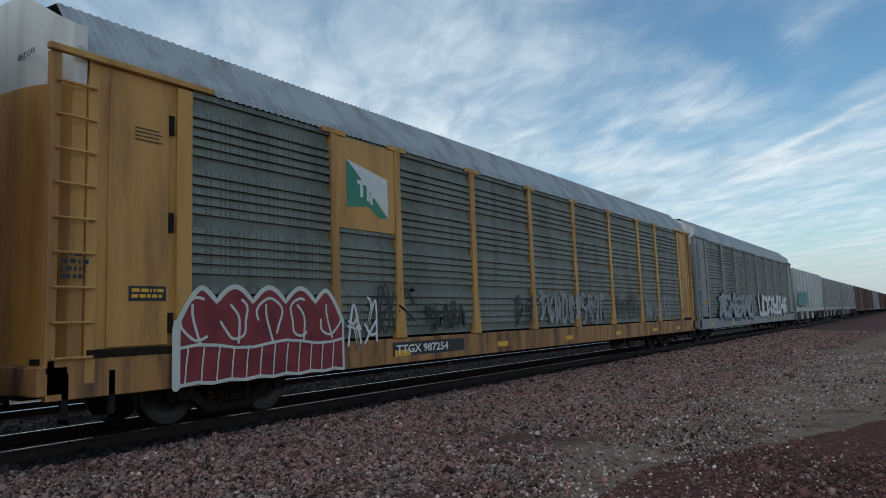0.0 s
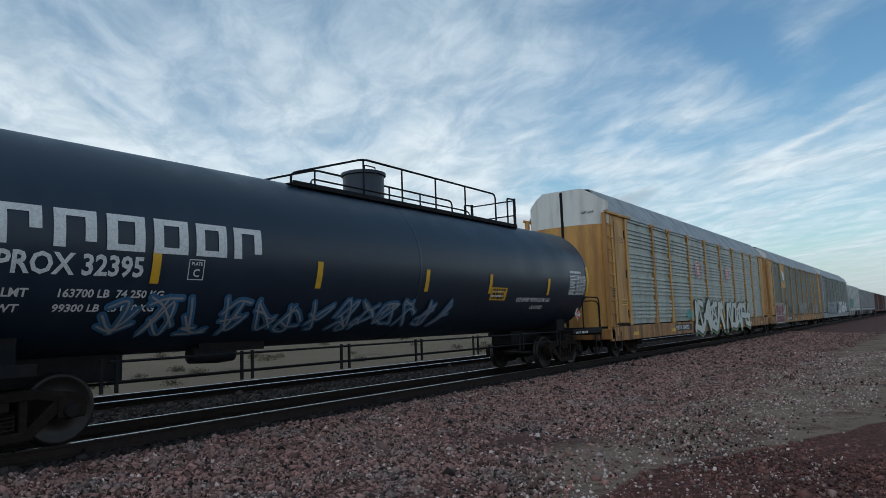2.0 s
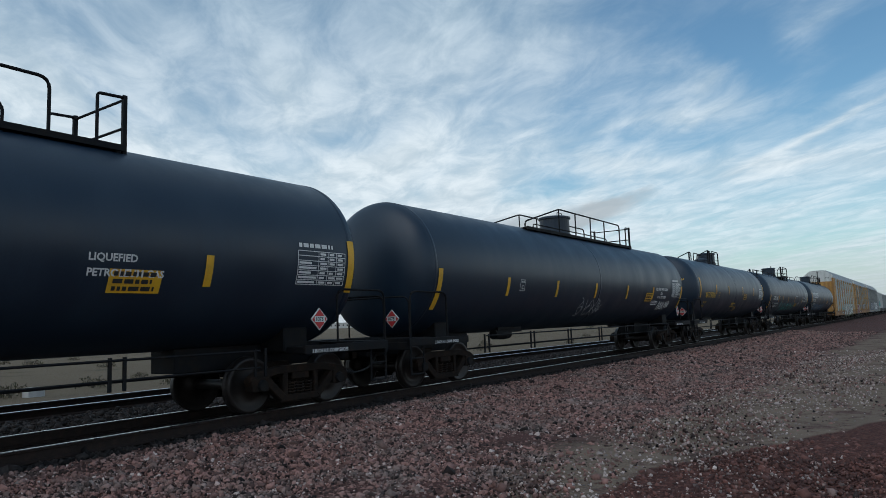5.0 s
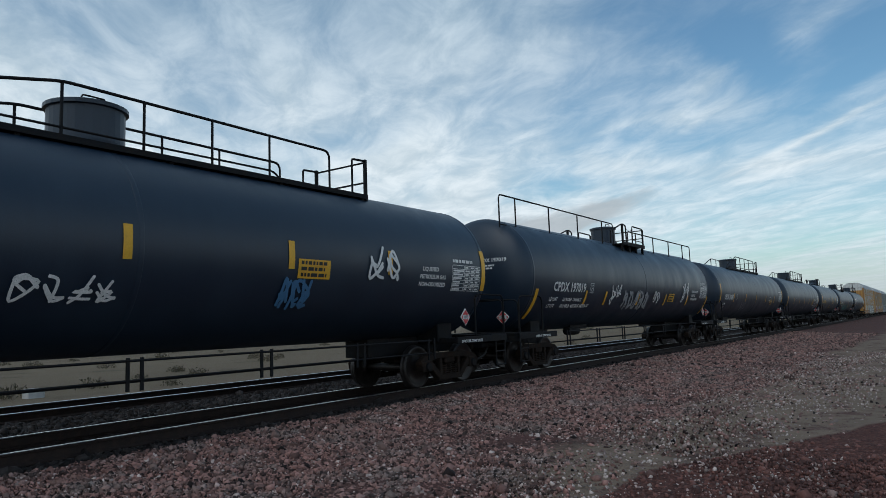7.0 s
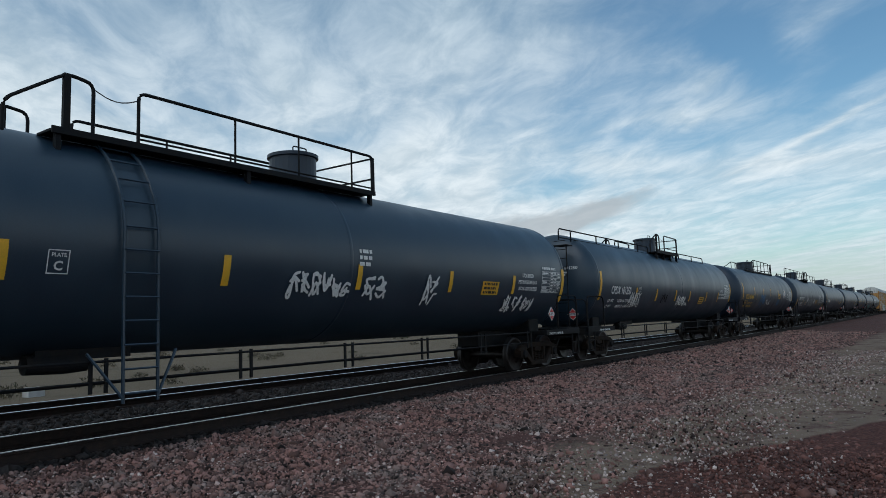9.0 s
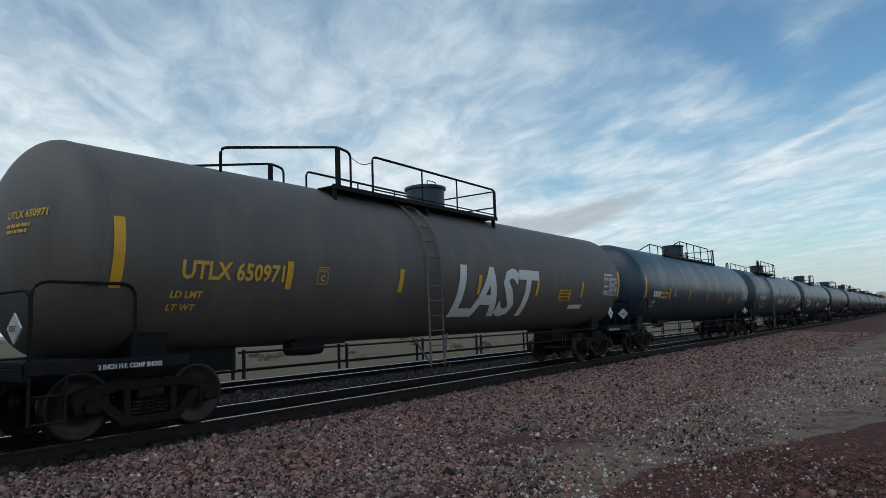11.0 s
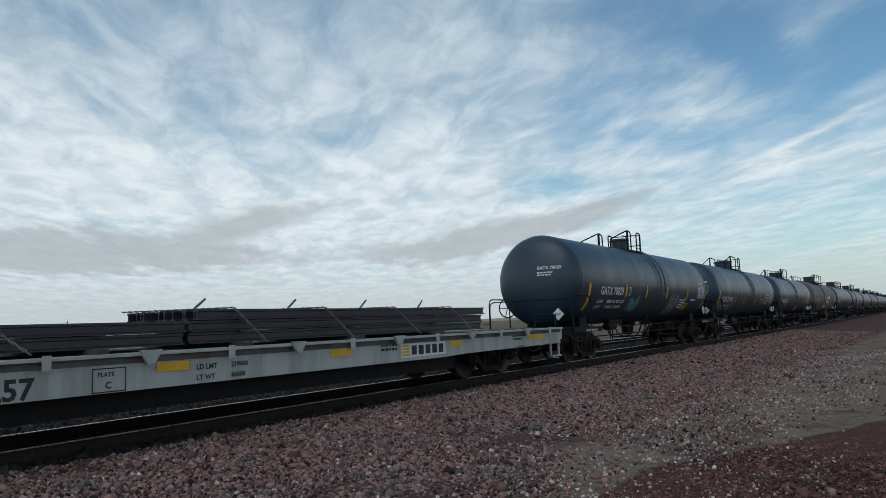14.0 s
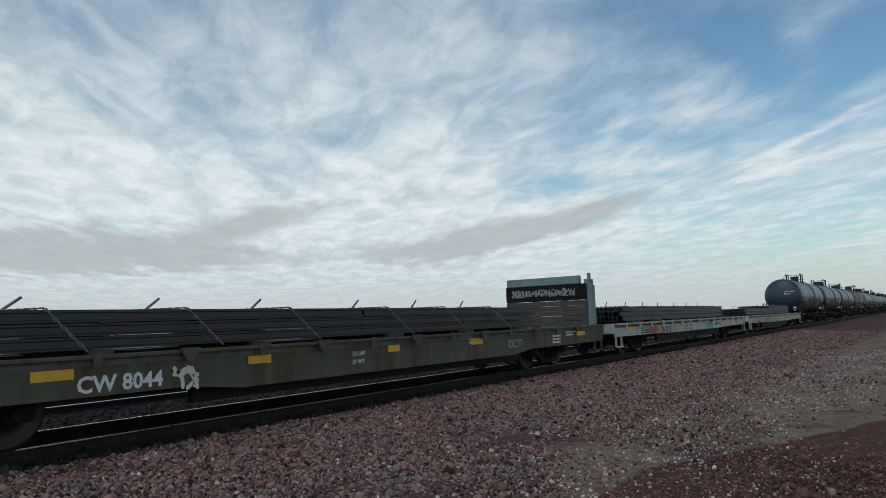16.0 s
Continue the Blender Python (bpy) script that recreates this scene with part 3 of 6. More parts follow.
def track(yc, label):
    t = new("track")
    tagged(t, label, "railway track", kind="structure")
    for s in (-1, 1):
        ob = part("rail", rail_mesh(-120, 1500), RUST, t)
        ob.data.materials.append(HEAD)
        ob.location = (0, yc + s * 0.755, 0)
    tie = bpy.data.meshes.new("sleeper")
    bm = bevelled(boxes((-0.115, 0.115, -1.3, 1.3, -0.36, -0.185)), 0.012)
    bm.to_mesh(tie)
    bm.free()
    for k in range(150):
        ob = meshed("sleeper", tie, TIE, t)
        ob.location = (-8 + 0.53 * k, yc, 0)
    return t


NEAR = track(YC, "near track with rusty rails and bright worn heads")
FAR = track(YF, "second track beyond with rusty rails on ballast")


# ---------------------------------------------------------------- running gear, shared by all cars
GEAR = {}
SPINS = []          # (wheelset, car's place at 0 s, own place on the car)
MOVERS = []         # (car, place of its rear coupling at 0 s)
WR = 0.457


def gear(key, make):
    if key not in GEAR:
        me = bpy.data.meshes.new(key)
        bm = make()
        bm.normal_update()
        bm.to_mesh(me)
        bm.free()
        GEAR[key] = me
    return GEAR[key]


def wheelset_mesh():
    bm = bmesh.new()
    for s in (-1, 1):
        prof = [(0.80, 0.10), (0.795, 0.16), (0.775, 0.20), (0.765, 0.36), (0.80, 0.40), (0.805, 0.452), (0.735, WR), (0.70, WR + 0.004), (0.69, WR + 0.024), (0.672, WR + 0.026), (0.665, WR), (0.665, 0.41), (0.70, 0.36), (0.71, 0.20), (0.66, 0.16), (0.64, 0.09)]
        w = bmesh.new()
        lathe(w, [(a * s, r) for a, r in prof], 40, "y")
        me = bpy.data.meshes.new("tmp")
        w.to_mesh(me)
        w.free()
        bm.from_mesh(me)
        bpy.data.meshes.remove(me)
    w = bmesh.new()
    lathe(w, [(-1.02, 0.075), (-0.8, 0.085), (0.8, 0.085), (1.02, 0.075)], 14, "y")
    me = bpy.data.meshes.new("tmp")
    w.to_mesh(me)
    w.free()
    bm.from_mesh(me)
    bpy.data.meshes.remove(me)
    return bm


def side_frame_mesh():
    """A cast side frame: two pedestals over the axle ends, a sloping belly and a spring window."""
    bm = bmesh.new()
    y0, y1 = -0.075, 0.075
    # top bar, belly and the four struts, so that the windows stay open
    extrude_xz(bm, [(-1.12, 0.50), (-1.12, 0.60), (-0.98, 0.68), (-0.5, 0.75), (0.5, 0.75), (0.98, 0.68), (1.12, 0.60), (1.12, 0.50), (0.5, 0.62), (-0.5, 0.62)], y0, y1)
    extrude_xz(bm, [(-0.48, 0.14), (0.48, 0.14), (0.42, 0.26), (-0.42, 0.26)], y0, y1)
    for s in (-1, 1):
        extrude_xz(bm, [(0.42 * s, 0.14), (0.86 * s, 0.52), (0.72 * s, 0.60), (0.34 * s, 0.24)], y0 - 0.004, y1 + 0.004)
        extrude_xz(bm, [(0.30 * s, 0.22), (0.40 * s, 0.22), (0.40 * s, 0.66), (0.30 * s, 0.66)], y0 + 0.01, y1 - 0.01)
        extrude_xz(bm, [(0.74 * s, 0.36), (1.08 * s, 0.36), (1.12 * s, 0.56), (0.74 * s, 0.60)], y0 - 0.03, y1 + 0.03)
    bmesh.ops.bevel(bm, geom=bm.edges[:], offset=0.014, segments=1, affect="EDGES", clamp_overlap=True)
    return bm


def cap_mesh():
    bm = bmesh.new()
    lathe(bm, [(-0.06, 0.085), (-0.03, 0.10), (0.05, 0.10), (0.05, 0.12)], 14, "y")
    return bm


def spring_mesh():
    bm = bmesh.new()
    for x in (-0.19, 0.0, 0.19):
        pts = [(x + 0.075 * math.cos(k * 0.7), 0.075 * math.sin(k * 0.7), 0.26 + 0.22 * k / 40) for k in range(41)]
        tube(bm, pts, 0.017, 5)
    return bm


def bolster_mesh():
    bm = boxes((-0.2, 0.2, -1.05, 1.05, 0.50, 0.66), (-0.28, 0.28, -0.45, 0.45, 0.6, 0.80), (-0.5, 0.5, -0.30, -0.22, 0.3, 0.42), (-0.5, 0.5, 0.22, 0.30, 0.3, 0.42))
    return bevelled(bm, 0.02)


def add_truck(car, x, s0):
    for s in (-1, 1):
        f = meshed("side_frame", gear("side_frame", side_frame_mesh), TRUCK, car)
        f.location = (x, s * 0.99, 0)
        sp = meshed("spring", gear("spring", spring_mesh), TRUCK, f)
        for a in (-0.889, 0.889):
            c = meshed("bearing_cap", gear("bearing_cap", cap_mesh), STEEL, f)
            c.location = (a, s * 0.09, WR)
            if s > 0:
                c.rotation_euler = (0, 0, math.pi)
    b = meshed("bolster", gear("bolster", bolster_mesh), TRUCK, car)
    b.location = (x, 0, 0)
    for a in (-0.889, 0.889):
        w = meshed("wheelset", gear("wheelset", wheelset_mesh), TREAD, car, "", True)
        w.location = (x + a, 0, WR)
        SPINS.append((w, s0, x + a))


def coupler(car, x, s):
    bm = boxes((min(x, x - s * 0.85), max(x, x - s * 0.85), -0.07, 0.07, 0.72, 0.92), (min(x + s * 0.08, x - s * 0.2), max(x + s * 0.08, x - s * 0.2), -0.16, 0.16, 0.68, 0.96))
    part("coupler", bevelled(bm, 0.025), TRUCK, car)
    bm = bmesh.new()
    tube(bm, curve_pts([(x - s * 0.6, -0.35, 0.75), (x - s * 0.35, -0.33, 0.5), (x, -0.22, 0.42), (x + s * 0.05, -0.1, 0.5)]), 0.025)
    part("air_hose", bm, INK, car)


def start_car(name, s0, label, category):
    car = new(name)
    tagged(car, label, category, group="cars of the freight train")
    MOVERS.append((car, s0))
    return car


def placard(car, x, y, z, material, edge, words, size=0.27, face="side"):
    """A square warning sign stood on its corner, on a bracket."""
    d = size / math.sqrt(2)
    pl = on_flat(y) if face == "side" else on_end(x)
    cu = x if face == "side" else -y
    bm = bmesh.new()
    c = [(cu, z - d), (cu + d, z), (cu, z + d), (cu - d, z)]
    a = [bm.verts.new(pl(*p, 0.02)) for p in c]
    b = [bm.verts.new(pl(*p, 0.0)) for p in c]
    bm.faces.new(a)
    bm.faces.new(b[::-1])
    for i in range(4):
        bm.faces.new((a[i], b[i], b[(i + 1) % 4], a[(i + 1) % 4]))
    bmesh.ops.recalc_face_normals(bm, faces=bm.faces[:])
    p = part("placard", bm, edge, car, "diamond hazard placard")
    bm = bmesh.new()
    e = d * 0.90
    bm.faces.new([bm.verts.new(pl(cu + a, z + b, 0.024)) for a, b in ((0, -e), (e, 0), (0, e), (-e, 0))])
    part("placard_face", bm, material, p)
    bm = bmesh.new()
    quads(bm, pl, cu - d * 0.62, cu + d * 0.62, z - d * 0.26, z + d * 0.26, lift=0.028)
    part("number_panel", bm, WHITE, p)
    letters(p, words, pl, cu - d * 0.55, z - d * 0.17, d * 0.50, INK, lift=0.032)


def table(car, place, u, v, w, h, seed, rows=7):
    """A stencilled data table: ruled white frame with bars of small print."""
    bm = bmesh.new()
    t = 0.012
    for k in range(rows + 1):
        quads(bm, place, u, u + w, v + h * k / rows - t / 2, v + h * k / rows + t / 2)
    for a in (0, 0.42, 0.62, 0.8, 1):
        quads(bm, place, u + w * a - t / 2, u + w * a + t / 2, v, v + h, nv=3, lift=0.014)
    part("test_table", bm, WHITE, car)["kind"] = "stuff"
    rnd = random.Random(seed)
    bm = bmesh.new()
    ch = h / rows
    for k in range(rows):
        for a0, a1 in ((0.02, 0.40), (0.45, 0.6), (0.65, 0.78), (0.83, 0.98)):
            if rnd.random() < 0.88:
                quads(bm, place, u + w * a0, u + w * (a0 + (a1 - a0) * rnd.uniform(0.6, 1)), v + ch * (k + 0.28), v + ch * (k + 0.74), lift=0.015)
    part("table_print", bm, WHITE, car)["kind"] = "stuff"


def stripe(car, place, u, v0, v1, w=0.13, material=None):
    bm = bmesh.new()
    quads(bm, place, u - w / 2, u + w / 2, v0, v1, nv=6)
    part("reflector", bm, material or YELLOW, car, "yellow reflective stripe")


# ---------------------------------------------------------------- tank cars
def shell_mesh(R, x0, x1, head, n=72):
    prof = []
    for k in range(1, 13):
        a = k / 12 * math.pi / 2
        prof.append((x0 + head - head * math.cos(a), R * math.sin(a)))
    xs = np.linspace(x0 + head, x1 - head, 9)[1:-1]
    prof += [(float(x), R) for x in xs]
    for k in range(12, 0, -1):
        a = k / 12 * math.pi / 2
        prof.append((x1 - head + head * math.cos(a), R * math.sin(a)))
    bm = bmesh.new()
    lathe(bm, prof, n, "x")
    return bm


def railing(bm, pts, posts, z0, r=0.024):
    tube(bm, rounded(pts, 0.18), r)
    for p in posts:
        tube(bm, [(p[0], p[1], z0), p], r)


def tank_car(s0, L, label, paint, top, ladder, mark, plates, extras, R=1.55, zc=2.63, walks=(), ink=None, lower=0.0, shell=(0.62, 0.8), mark_at=(2.35, 4.25), vs=(0.7, 0.26), ends=None, stripes=None, box_at=5.0, panel_at=None, panel_v=0.0, spec=None):
    """A tank car, its rear coupling at x = 0. top: style, platform from, to, peak of its rail, level run past the peak (0: short) and the manway radius; ladder: place of the side ladder or None.
    walks: stretches of low railing; vs: upper ends of the end stripes and of the short ones; ends: places of the end stripes; shell: how far the heads stay inside the couplings."""
    car = start_car("tank_car", s0, label, "tank car")
    head = 0.62
    x0, x1 = shell[0], L - shell[1]
    sh = part("tank_shell", shell_mesh(R, x0, x1, head), paint, car, "", True)
    sh.location = (0, 0, zc)
    bare = on_tank(R, zc)

    def on(u, v, k=0.012):
        return bare(u, v - 0.40 - lower, k)
    # jacket bands and the flashing over the head joint
    for x in (x0 + head + 0.02, L / 2, x1 - head - 0.02):
        bm = bmesh.new()
        lathe(bm, [(x - 0.04, R + 0.0005), (x - 0.035, R + 0.004), (x + 0.035, R + 0.004), (x + 0.04, R + 0.0005)], 72, "x")
        b = part("jacket_band", bm, paint, car, "", True)
        b.location = (0, 0, zc)
    # underframe: stub sills, saddles, end platforms
    for s, xe in ((1, 0.0), (-1, L)):
        def X(a, b):
            return (min(xe + s * a, xe + s * b), max(xe + s * a, xe + s * b))
        part("stub_sill", bevelled(boxes((*X(0.32, 4.2), -0.33, 0.33, 0.72, 1.12)), 0.015), STEEL, car)
        part("saddle", bevelled(boxes((*X(1.95, 2.5), -0.95, 0.95, 0.98, 1.4), (*X(2.0, 2.45), -1.45, 1.45, 0.94, 1.06)), 0.02), STEEL, car)
        part("end_platform", bevelled(boxes((*X(0.34, 1.05), -1.48, 1.48, 1.02, 1.10), (*X(0.34, 0.42), -1.48, 1.48, 0.86, 1.02)), 0.01), STEEL, car)
        coupler(car, xe, -s)
        for y0, y1 in ((-1.49, -1.41), (1.41, 1.49)):
            part("side_plate", bevelled(boxes((*X(0.34, 2.5), y0, y1, 0.93, 1.08)), 0.008), STEEL, car)
        letters(car, "2 INCH H.F. COMP SHOES", on_flat(-1.49), min(xe + s * 1.2, xe + s * 2.35), 0.95, 0.085, WHITE, 0.9, lift=0.004)
        for y in (-1.46, 1.46):
            bm = bmesh.new()
            a = xe + s * 0.40
            b = xe + s * 1.7
            tube(bm, rounded([(a, y, 0.35), (a, y, 1.06), (a, y, 2.05), (b, y, 2.05), (b, y, 1.1)], 0.2), 0.022)
            tube(bm, [(a, y, 0.36), (a + s * 0.42, y, 0.36)], 0.02)
            tube(bm, [(a + s * 0.42, y, 0.36), (a + s * 0.42, y, 1.06)], 0.02)
            tube(bm, [(a, y, 0.68), (a + s * 0.42, y, 0.68)], 0.02)
            part("end_handrail", bm, STEEL, car)
        bm = bmesh.new()
        tube(bm, rounded([(xe + s * 0.40, -1.44, 1.1), (xe + s * 0.40, -1.44, 1.95), (xe + s * 0.40, 1.44, 1.95), (xe + s * 0.40, 1.44, 1.1)], 0.2), 0.02)
        part("cross_handrail", bm, STEEL, car)
        add_truck(car, xe + s * 2.2, s0)
    # long low grab rail below the shell with its hangers
    for y in (-1.42,):
        bm = bmesh.new()
        z = 1.04
        tube(bm, [(3.4, y, z), (L - 3.4, y, z)], 0.02)
        tube(bm, [(3.4, y, 0.78), (L - 3.4, y, 0.78)], 0.017)
        n = 6
        for k in range(n + 1):
            xx = 3.4 + (L - 6.8) * k / n
            for d in (-0.1, 0.1):
                box(bm, xx + d - 0.022, xx + d + 0.022, y - 0.015, y + 0.015, 0.64, 1.08)
        part("running_rail", bm, STEEL, car)
    # brake gear and bottom outlet under the belly
    bm = bmesh.new()
    w = bmesh.new()
    lathe(w, [(-0.42, 0.02), (-0.4, 0.13), (0.1, 0.15), (0.4, 0.13), (0.42, 0.02)], 18, "x")
    me = bpy.data.meshes.new("tmp")
    w.to_mesh(me)
    w.free()
    me.transform(Matrix.Translation((5.6, -0.5, 1.02)))
    bm.from_mesh(me)
    bpy.data.meshes.remove(me)
    box(bm, 5.3, 6.6, -0.6, -0.4, 1.06, 1.36)
    tube(bm, [(2.6, 0.1, 0.66), (L - 2.6, 0.1, 0.66)], 0.025)
    part("brake_gear", bm, STEEL, car)
    if top[0] == "small":
        bm = bmesh.new()
        lathe(bm, [(0.62, 0.1), (0.66, 0.22), (0.95, 0.25), (1.0, 0.32), (1.32, 0.34)], 18, "z")
        o = part("outlet_valve", bm, STEEL, car)
        o.location = (L / 2 + 0.3, 0, 0)
        bm = bmesh.new()
        for x in (L / 2 - 0.15, L / 2 + 0.75):
            tube(bm, rounded([(x, -0.9, 1.35), (x, -0.55, 0.55), (x, 0.55, 0.55), (x, 0.9, 1.35)], 0.2), 0.03)
        part("outlet_guard", bm, STEEL, car)
    # manway, its platform and its rails
    zt = zc + R
    top, pa, pb, ps, run_on, rr = top
    run_on = run_on or 0.36
    xm, hh = L / 2 + (0.25 if top == "tall" else 0.0), {"small": 0.46, "tall": 0.62, "dome": 0.62, "long": 0.64}[top]
    bm = bmesh.new()
    lathe(bm, [(-0.25, rr + 0.05), (0.02, rr + 0.05), (0.03, rr), (hh - 0.1, rr), (hh - 0.09, rr + 0.045), (hh - 0.03, rr + 0.045), (hh, rr - 0.04), (hh + 0.02, 0.1)], 30, "z")
    m = part("manway_housing", bm, BLACK, car, "", False)
    m.location = (xm, 0, zt)
    bm = bmesh.new()
    tube(bm, rounded([(xm - 0.18, -0.2, zt + hh), (xm - 0.18, -0.2, zt + hh + 0.12), (xm + 0.18, -0.2, zt + hh + 0.12), (xm + 0.18, -0.2, zt + hh)], 0.05), 0.014)
    part("manway_handle", bm, STEEL, car)
    if top == "tall":
        bm = bmesh.new()
        lathe(bm, [(-0.2, 0.36), (0.10, 0.36), (0.12, 0.40), (0.18, 0.40), (0.24, 0.30), (0.28, 0.08)], 24, "z")
        m = part("inspection_cover", bm, BLACK, car)
        m.location = (xm - 1.1, 0, zt)
    split = top != "long" or ladder is not None
    yr, zb = {"long": (0.98 if split else 0.72, zt + 0.69), "dome": (1.1, zt + 0.58), "small": (0.6, zt + 0.70), "tall": (0.5, zt + 0.66)}[top]
    # grated walkways beside the manway, on brackets down to the shell
    for q in (-1, 1):
        bm = bmesh.new()
        dk = max(pa + 0.3, ps - 0.2) if split else pa
        zd = zt - 0.16 if top == "dome" else zt - 0.1
        yi, yo = sorted((q * (yr - 0.36), q * (yr + 0.04)))
        box(bm, dk, pb, yi, yo, zd - 0.03, zd)
        edge = q * (yr + 0.04)
        box(bm, dk, pb, min(edge, edge + q * 0.03), max(edge, edge + q * 0.03), zd - 0.06, zd + (0.07 if top == "dome" else 0.03))
        foot = zc + math.sqrt(R * R - (yr - 0.02) ** 2)
        for x in np.linspace(dk + 0.1, pb - 0.1, 4 if top == "dome" else max(3, int((pb - dk) / 1.6))):
            y0, y1 = sorted((q * (yr - 0.05), q * (yr + 0.03)))
            box(bm, x - 0.035, x + 0.035, y0, y1, foot - 0.05, zd - 0.03)
        part("top_platform", bm, STEEL, car)
    for q in (-1, 1):
        y, za = q * yr, zt - 0.14
        low = zt + 0.16 if top == "long" else zt + 0.2
        bm = bmesh.new()
        if split:
            # a rail that climbs to a peak and drops beside the ladder, then a gap, then a level rail
            tube(bm, rounded([(pa, y, za - 0.1), (pa, y, low), (ps, y, zb), (ps + run_on, y, zb - 0.05), (ps + run_on, y, za)], 0.12), 0.026)
            box(bm, ps - 0.045, ps + 0.045, y - 0.03, y + 0.03, za, zb)
            part("top_railing", bm, STEEL, car)
            bm = bmesh.new()
            g = ps + run_on + (0.66 if top != "tall" else 0.5)
            tube(bm, rounded([(g, y, za), (g, y, zb), (pb, y, zb - 0.02), (pb, y, za)], 0.12), 0.026)
            box(bm, pb - 0.04, pb + 0.03, y - 0.025, y + 0.025, za, zb - 0.05)
            for x in np.arange(g + 1.7, pb - 0.6, 1.4):
                tube(bm, [(x, y, za), (x, y, zb)], 0.02)
            tube(bm, [(g, y, low - 0.16), (pb, y, low - 0.16)], 0.016)
        else:
            end = pb - 1.05
            tube(bm, rounded([(pa, y, za), (pa, y, zt + 0.07), (ps, y, zb), (end, y, zb - 0.02), (end, y, za)], 0.16), 0.024)
            for x in np.linspace(ps, end - 1.5, 4):
                tube(bm, [(x, y, za), (x, y, zb)], 0.022)
            tube(bm, rounded([(pa + 0.5, y, za), (pa + 0.5, y, zt + 0.04), (end - 1.4, y, zt + 0.04), (end - 1.2, y, za)], 0.12), 0.018)
            part("top_railing", bm, STEEL, car)
            bm = bmesh.new()
            tube(bm, rounded([(pb - 0.4, y, za), (pb - 0.4, y, zb - 0.05), (pb, y, zb - 0.03), (pb, y, za)], 0.05), 0.024)
            box(bm, pb - 0.03, pb + 0.03, y - 0.03, y + 0.03, za - 0.12, zb)
        part("top_railing", bm, STEEL, car)
    for x, z in ((pb, zb - 0.06), (pb, zt + 0.2)):
        bm = bmesh.new()
        tube(bm, [(x, -yr, z), (x, yr, z)], 0.02)
        part("cross_railing", bm, STEEL, car)
    if split:
        # slack safety chain across the gap
        bm = bmesh.new()
        g = ps + run_on + (0.66 if top != "tall" else 0.5)
        tube(bm, [(ps + run_on + (g - ps - run_on) * k / 8, -yr, zb - 0.12 - 0.10 * math.sin(math.pi * k / 8)) for k in range(9)], 0.009, 4)
        part("safety_chain", bm, CHAIN, car)
    for a, b, up in walks:
        for y in (-0.85,):
            bm = bmesh.new()
            tube(bm, rounded([(a, y, zt - 0.35), (a, y, zt + up), (b, y, zt + up), (b, y, zt - 0.35)], 0.14), 0.022)
            for k in np.arange(0.9, b - a - 0.4, 2.1):
                tube(bm, [(a + k, y, zt - 0.35), (a + k, y, zt + up)], 0.022)
            tube(bm, [(a, y, zt - 0.26), (b, y, zt - 0.26)], 0.016)
            part("walk_railing", bm, STEEL, car)
    if walks and walks[0][0] < 0:
        bm = bmesh.new()
        box(bm, 0.0, 0.45, -1.05, -0.6, zt - 0.52, zt - 0.49)
        for y in (-1.0, -0.6):
            tube(bm, [(0.02, y, 1.05), (0.06, y, 2.4), (0.10, y, zt - 0.5)], 0.02)
        for k in range(10):
            z = 1.3 + 0.28 * k
            tube(bm, [(0.06, -1.0, z), (0.06, -0.6, z)], 0.012)
        part("end_ladder", bm, STEEL, car)
    if ladder is not None:
        for dx in (-0.24, 0.24):
            bm = bmesh.new()
            pts = [(ladder + dx, -(R + 0.07) * math.cos(a), zc + (R + 0.07) * math.sin(a)) for a in np.linspace(-0.1, 1.15, 9)]
            tube(bm, [(ladder + dx, -(R + 0.08), 0.5 if top == "long" else 2.3)] + pts, 0.024)
            if top == "long":
                tube(bm, [(ladder + dx * 2.6, -(R - 0.1), 1.15), (ladder + dx, -(R + 0.08), 0.56)], 0.022)
            part("ladder_stile", bm, paint, car)
        for q in [("z", 0.62 + 0.31 * k) for k in range(7) if top == "long" or k > 4] + [("a", a) for a in (0.1, 0.32, 0.54, 0.76, 0.98)]:
            bm = bmesh.new()
            p = (-(R + 0.1), q[1]) if q[0] == "z" else (-(R + 0.07) * math.cos(q[1]), zc + (R + 0.07) * math.sin(q[1]))
            tube(bm, [(ladder - 0.24, *p), (ladder + 0.24, *p)], 0.015)
            part("rung", bm, paint, car)
    # hand brake wheel at the rear end
    bm = bmesh.new()
    ring = [(0.34, 0.3 * math.cos(k * math.tau / 20), 1.75 + 0.3 * math.sin(k * math.tau / 20)) for k in range(21)]
    tube(bm, ring, 0.02)
    for k in range(5):
        a = k * math.tau / 5
        tube(bm, [(0.34, 0, 1.75), (0.34, 0.3 * math.cos(a), 1.75 + 0.3 * math.sin(a))], 0.014)
    b = part("brake_wheel", bm, STEEL, car)
    b.location = (0, 0.75, 0)
    # reflective stripes: tall ones at both ends, short ones between
    el, er = ends or (1.42, L - 1.42)
    er = min(er, x1 - head)
    for u in (el, er):
        stripe(car, on, u, vs[0] - 0.95, vs[0], 0.16)
    for u in stripes or [el + (er - el) * k / 6 for k in range(1, 6)]:
        stripe(car, on, u, vs[1] - 0.47, vs[1], 0.13)
    # marks
    hd = on_head(R, zc, x0 + head, head)
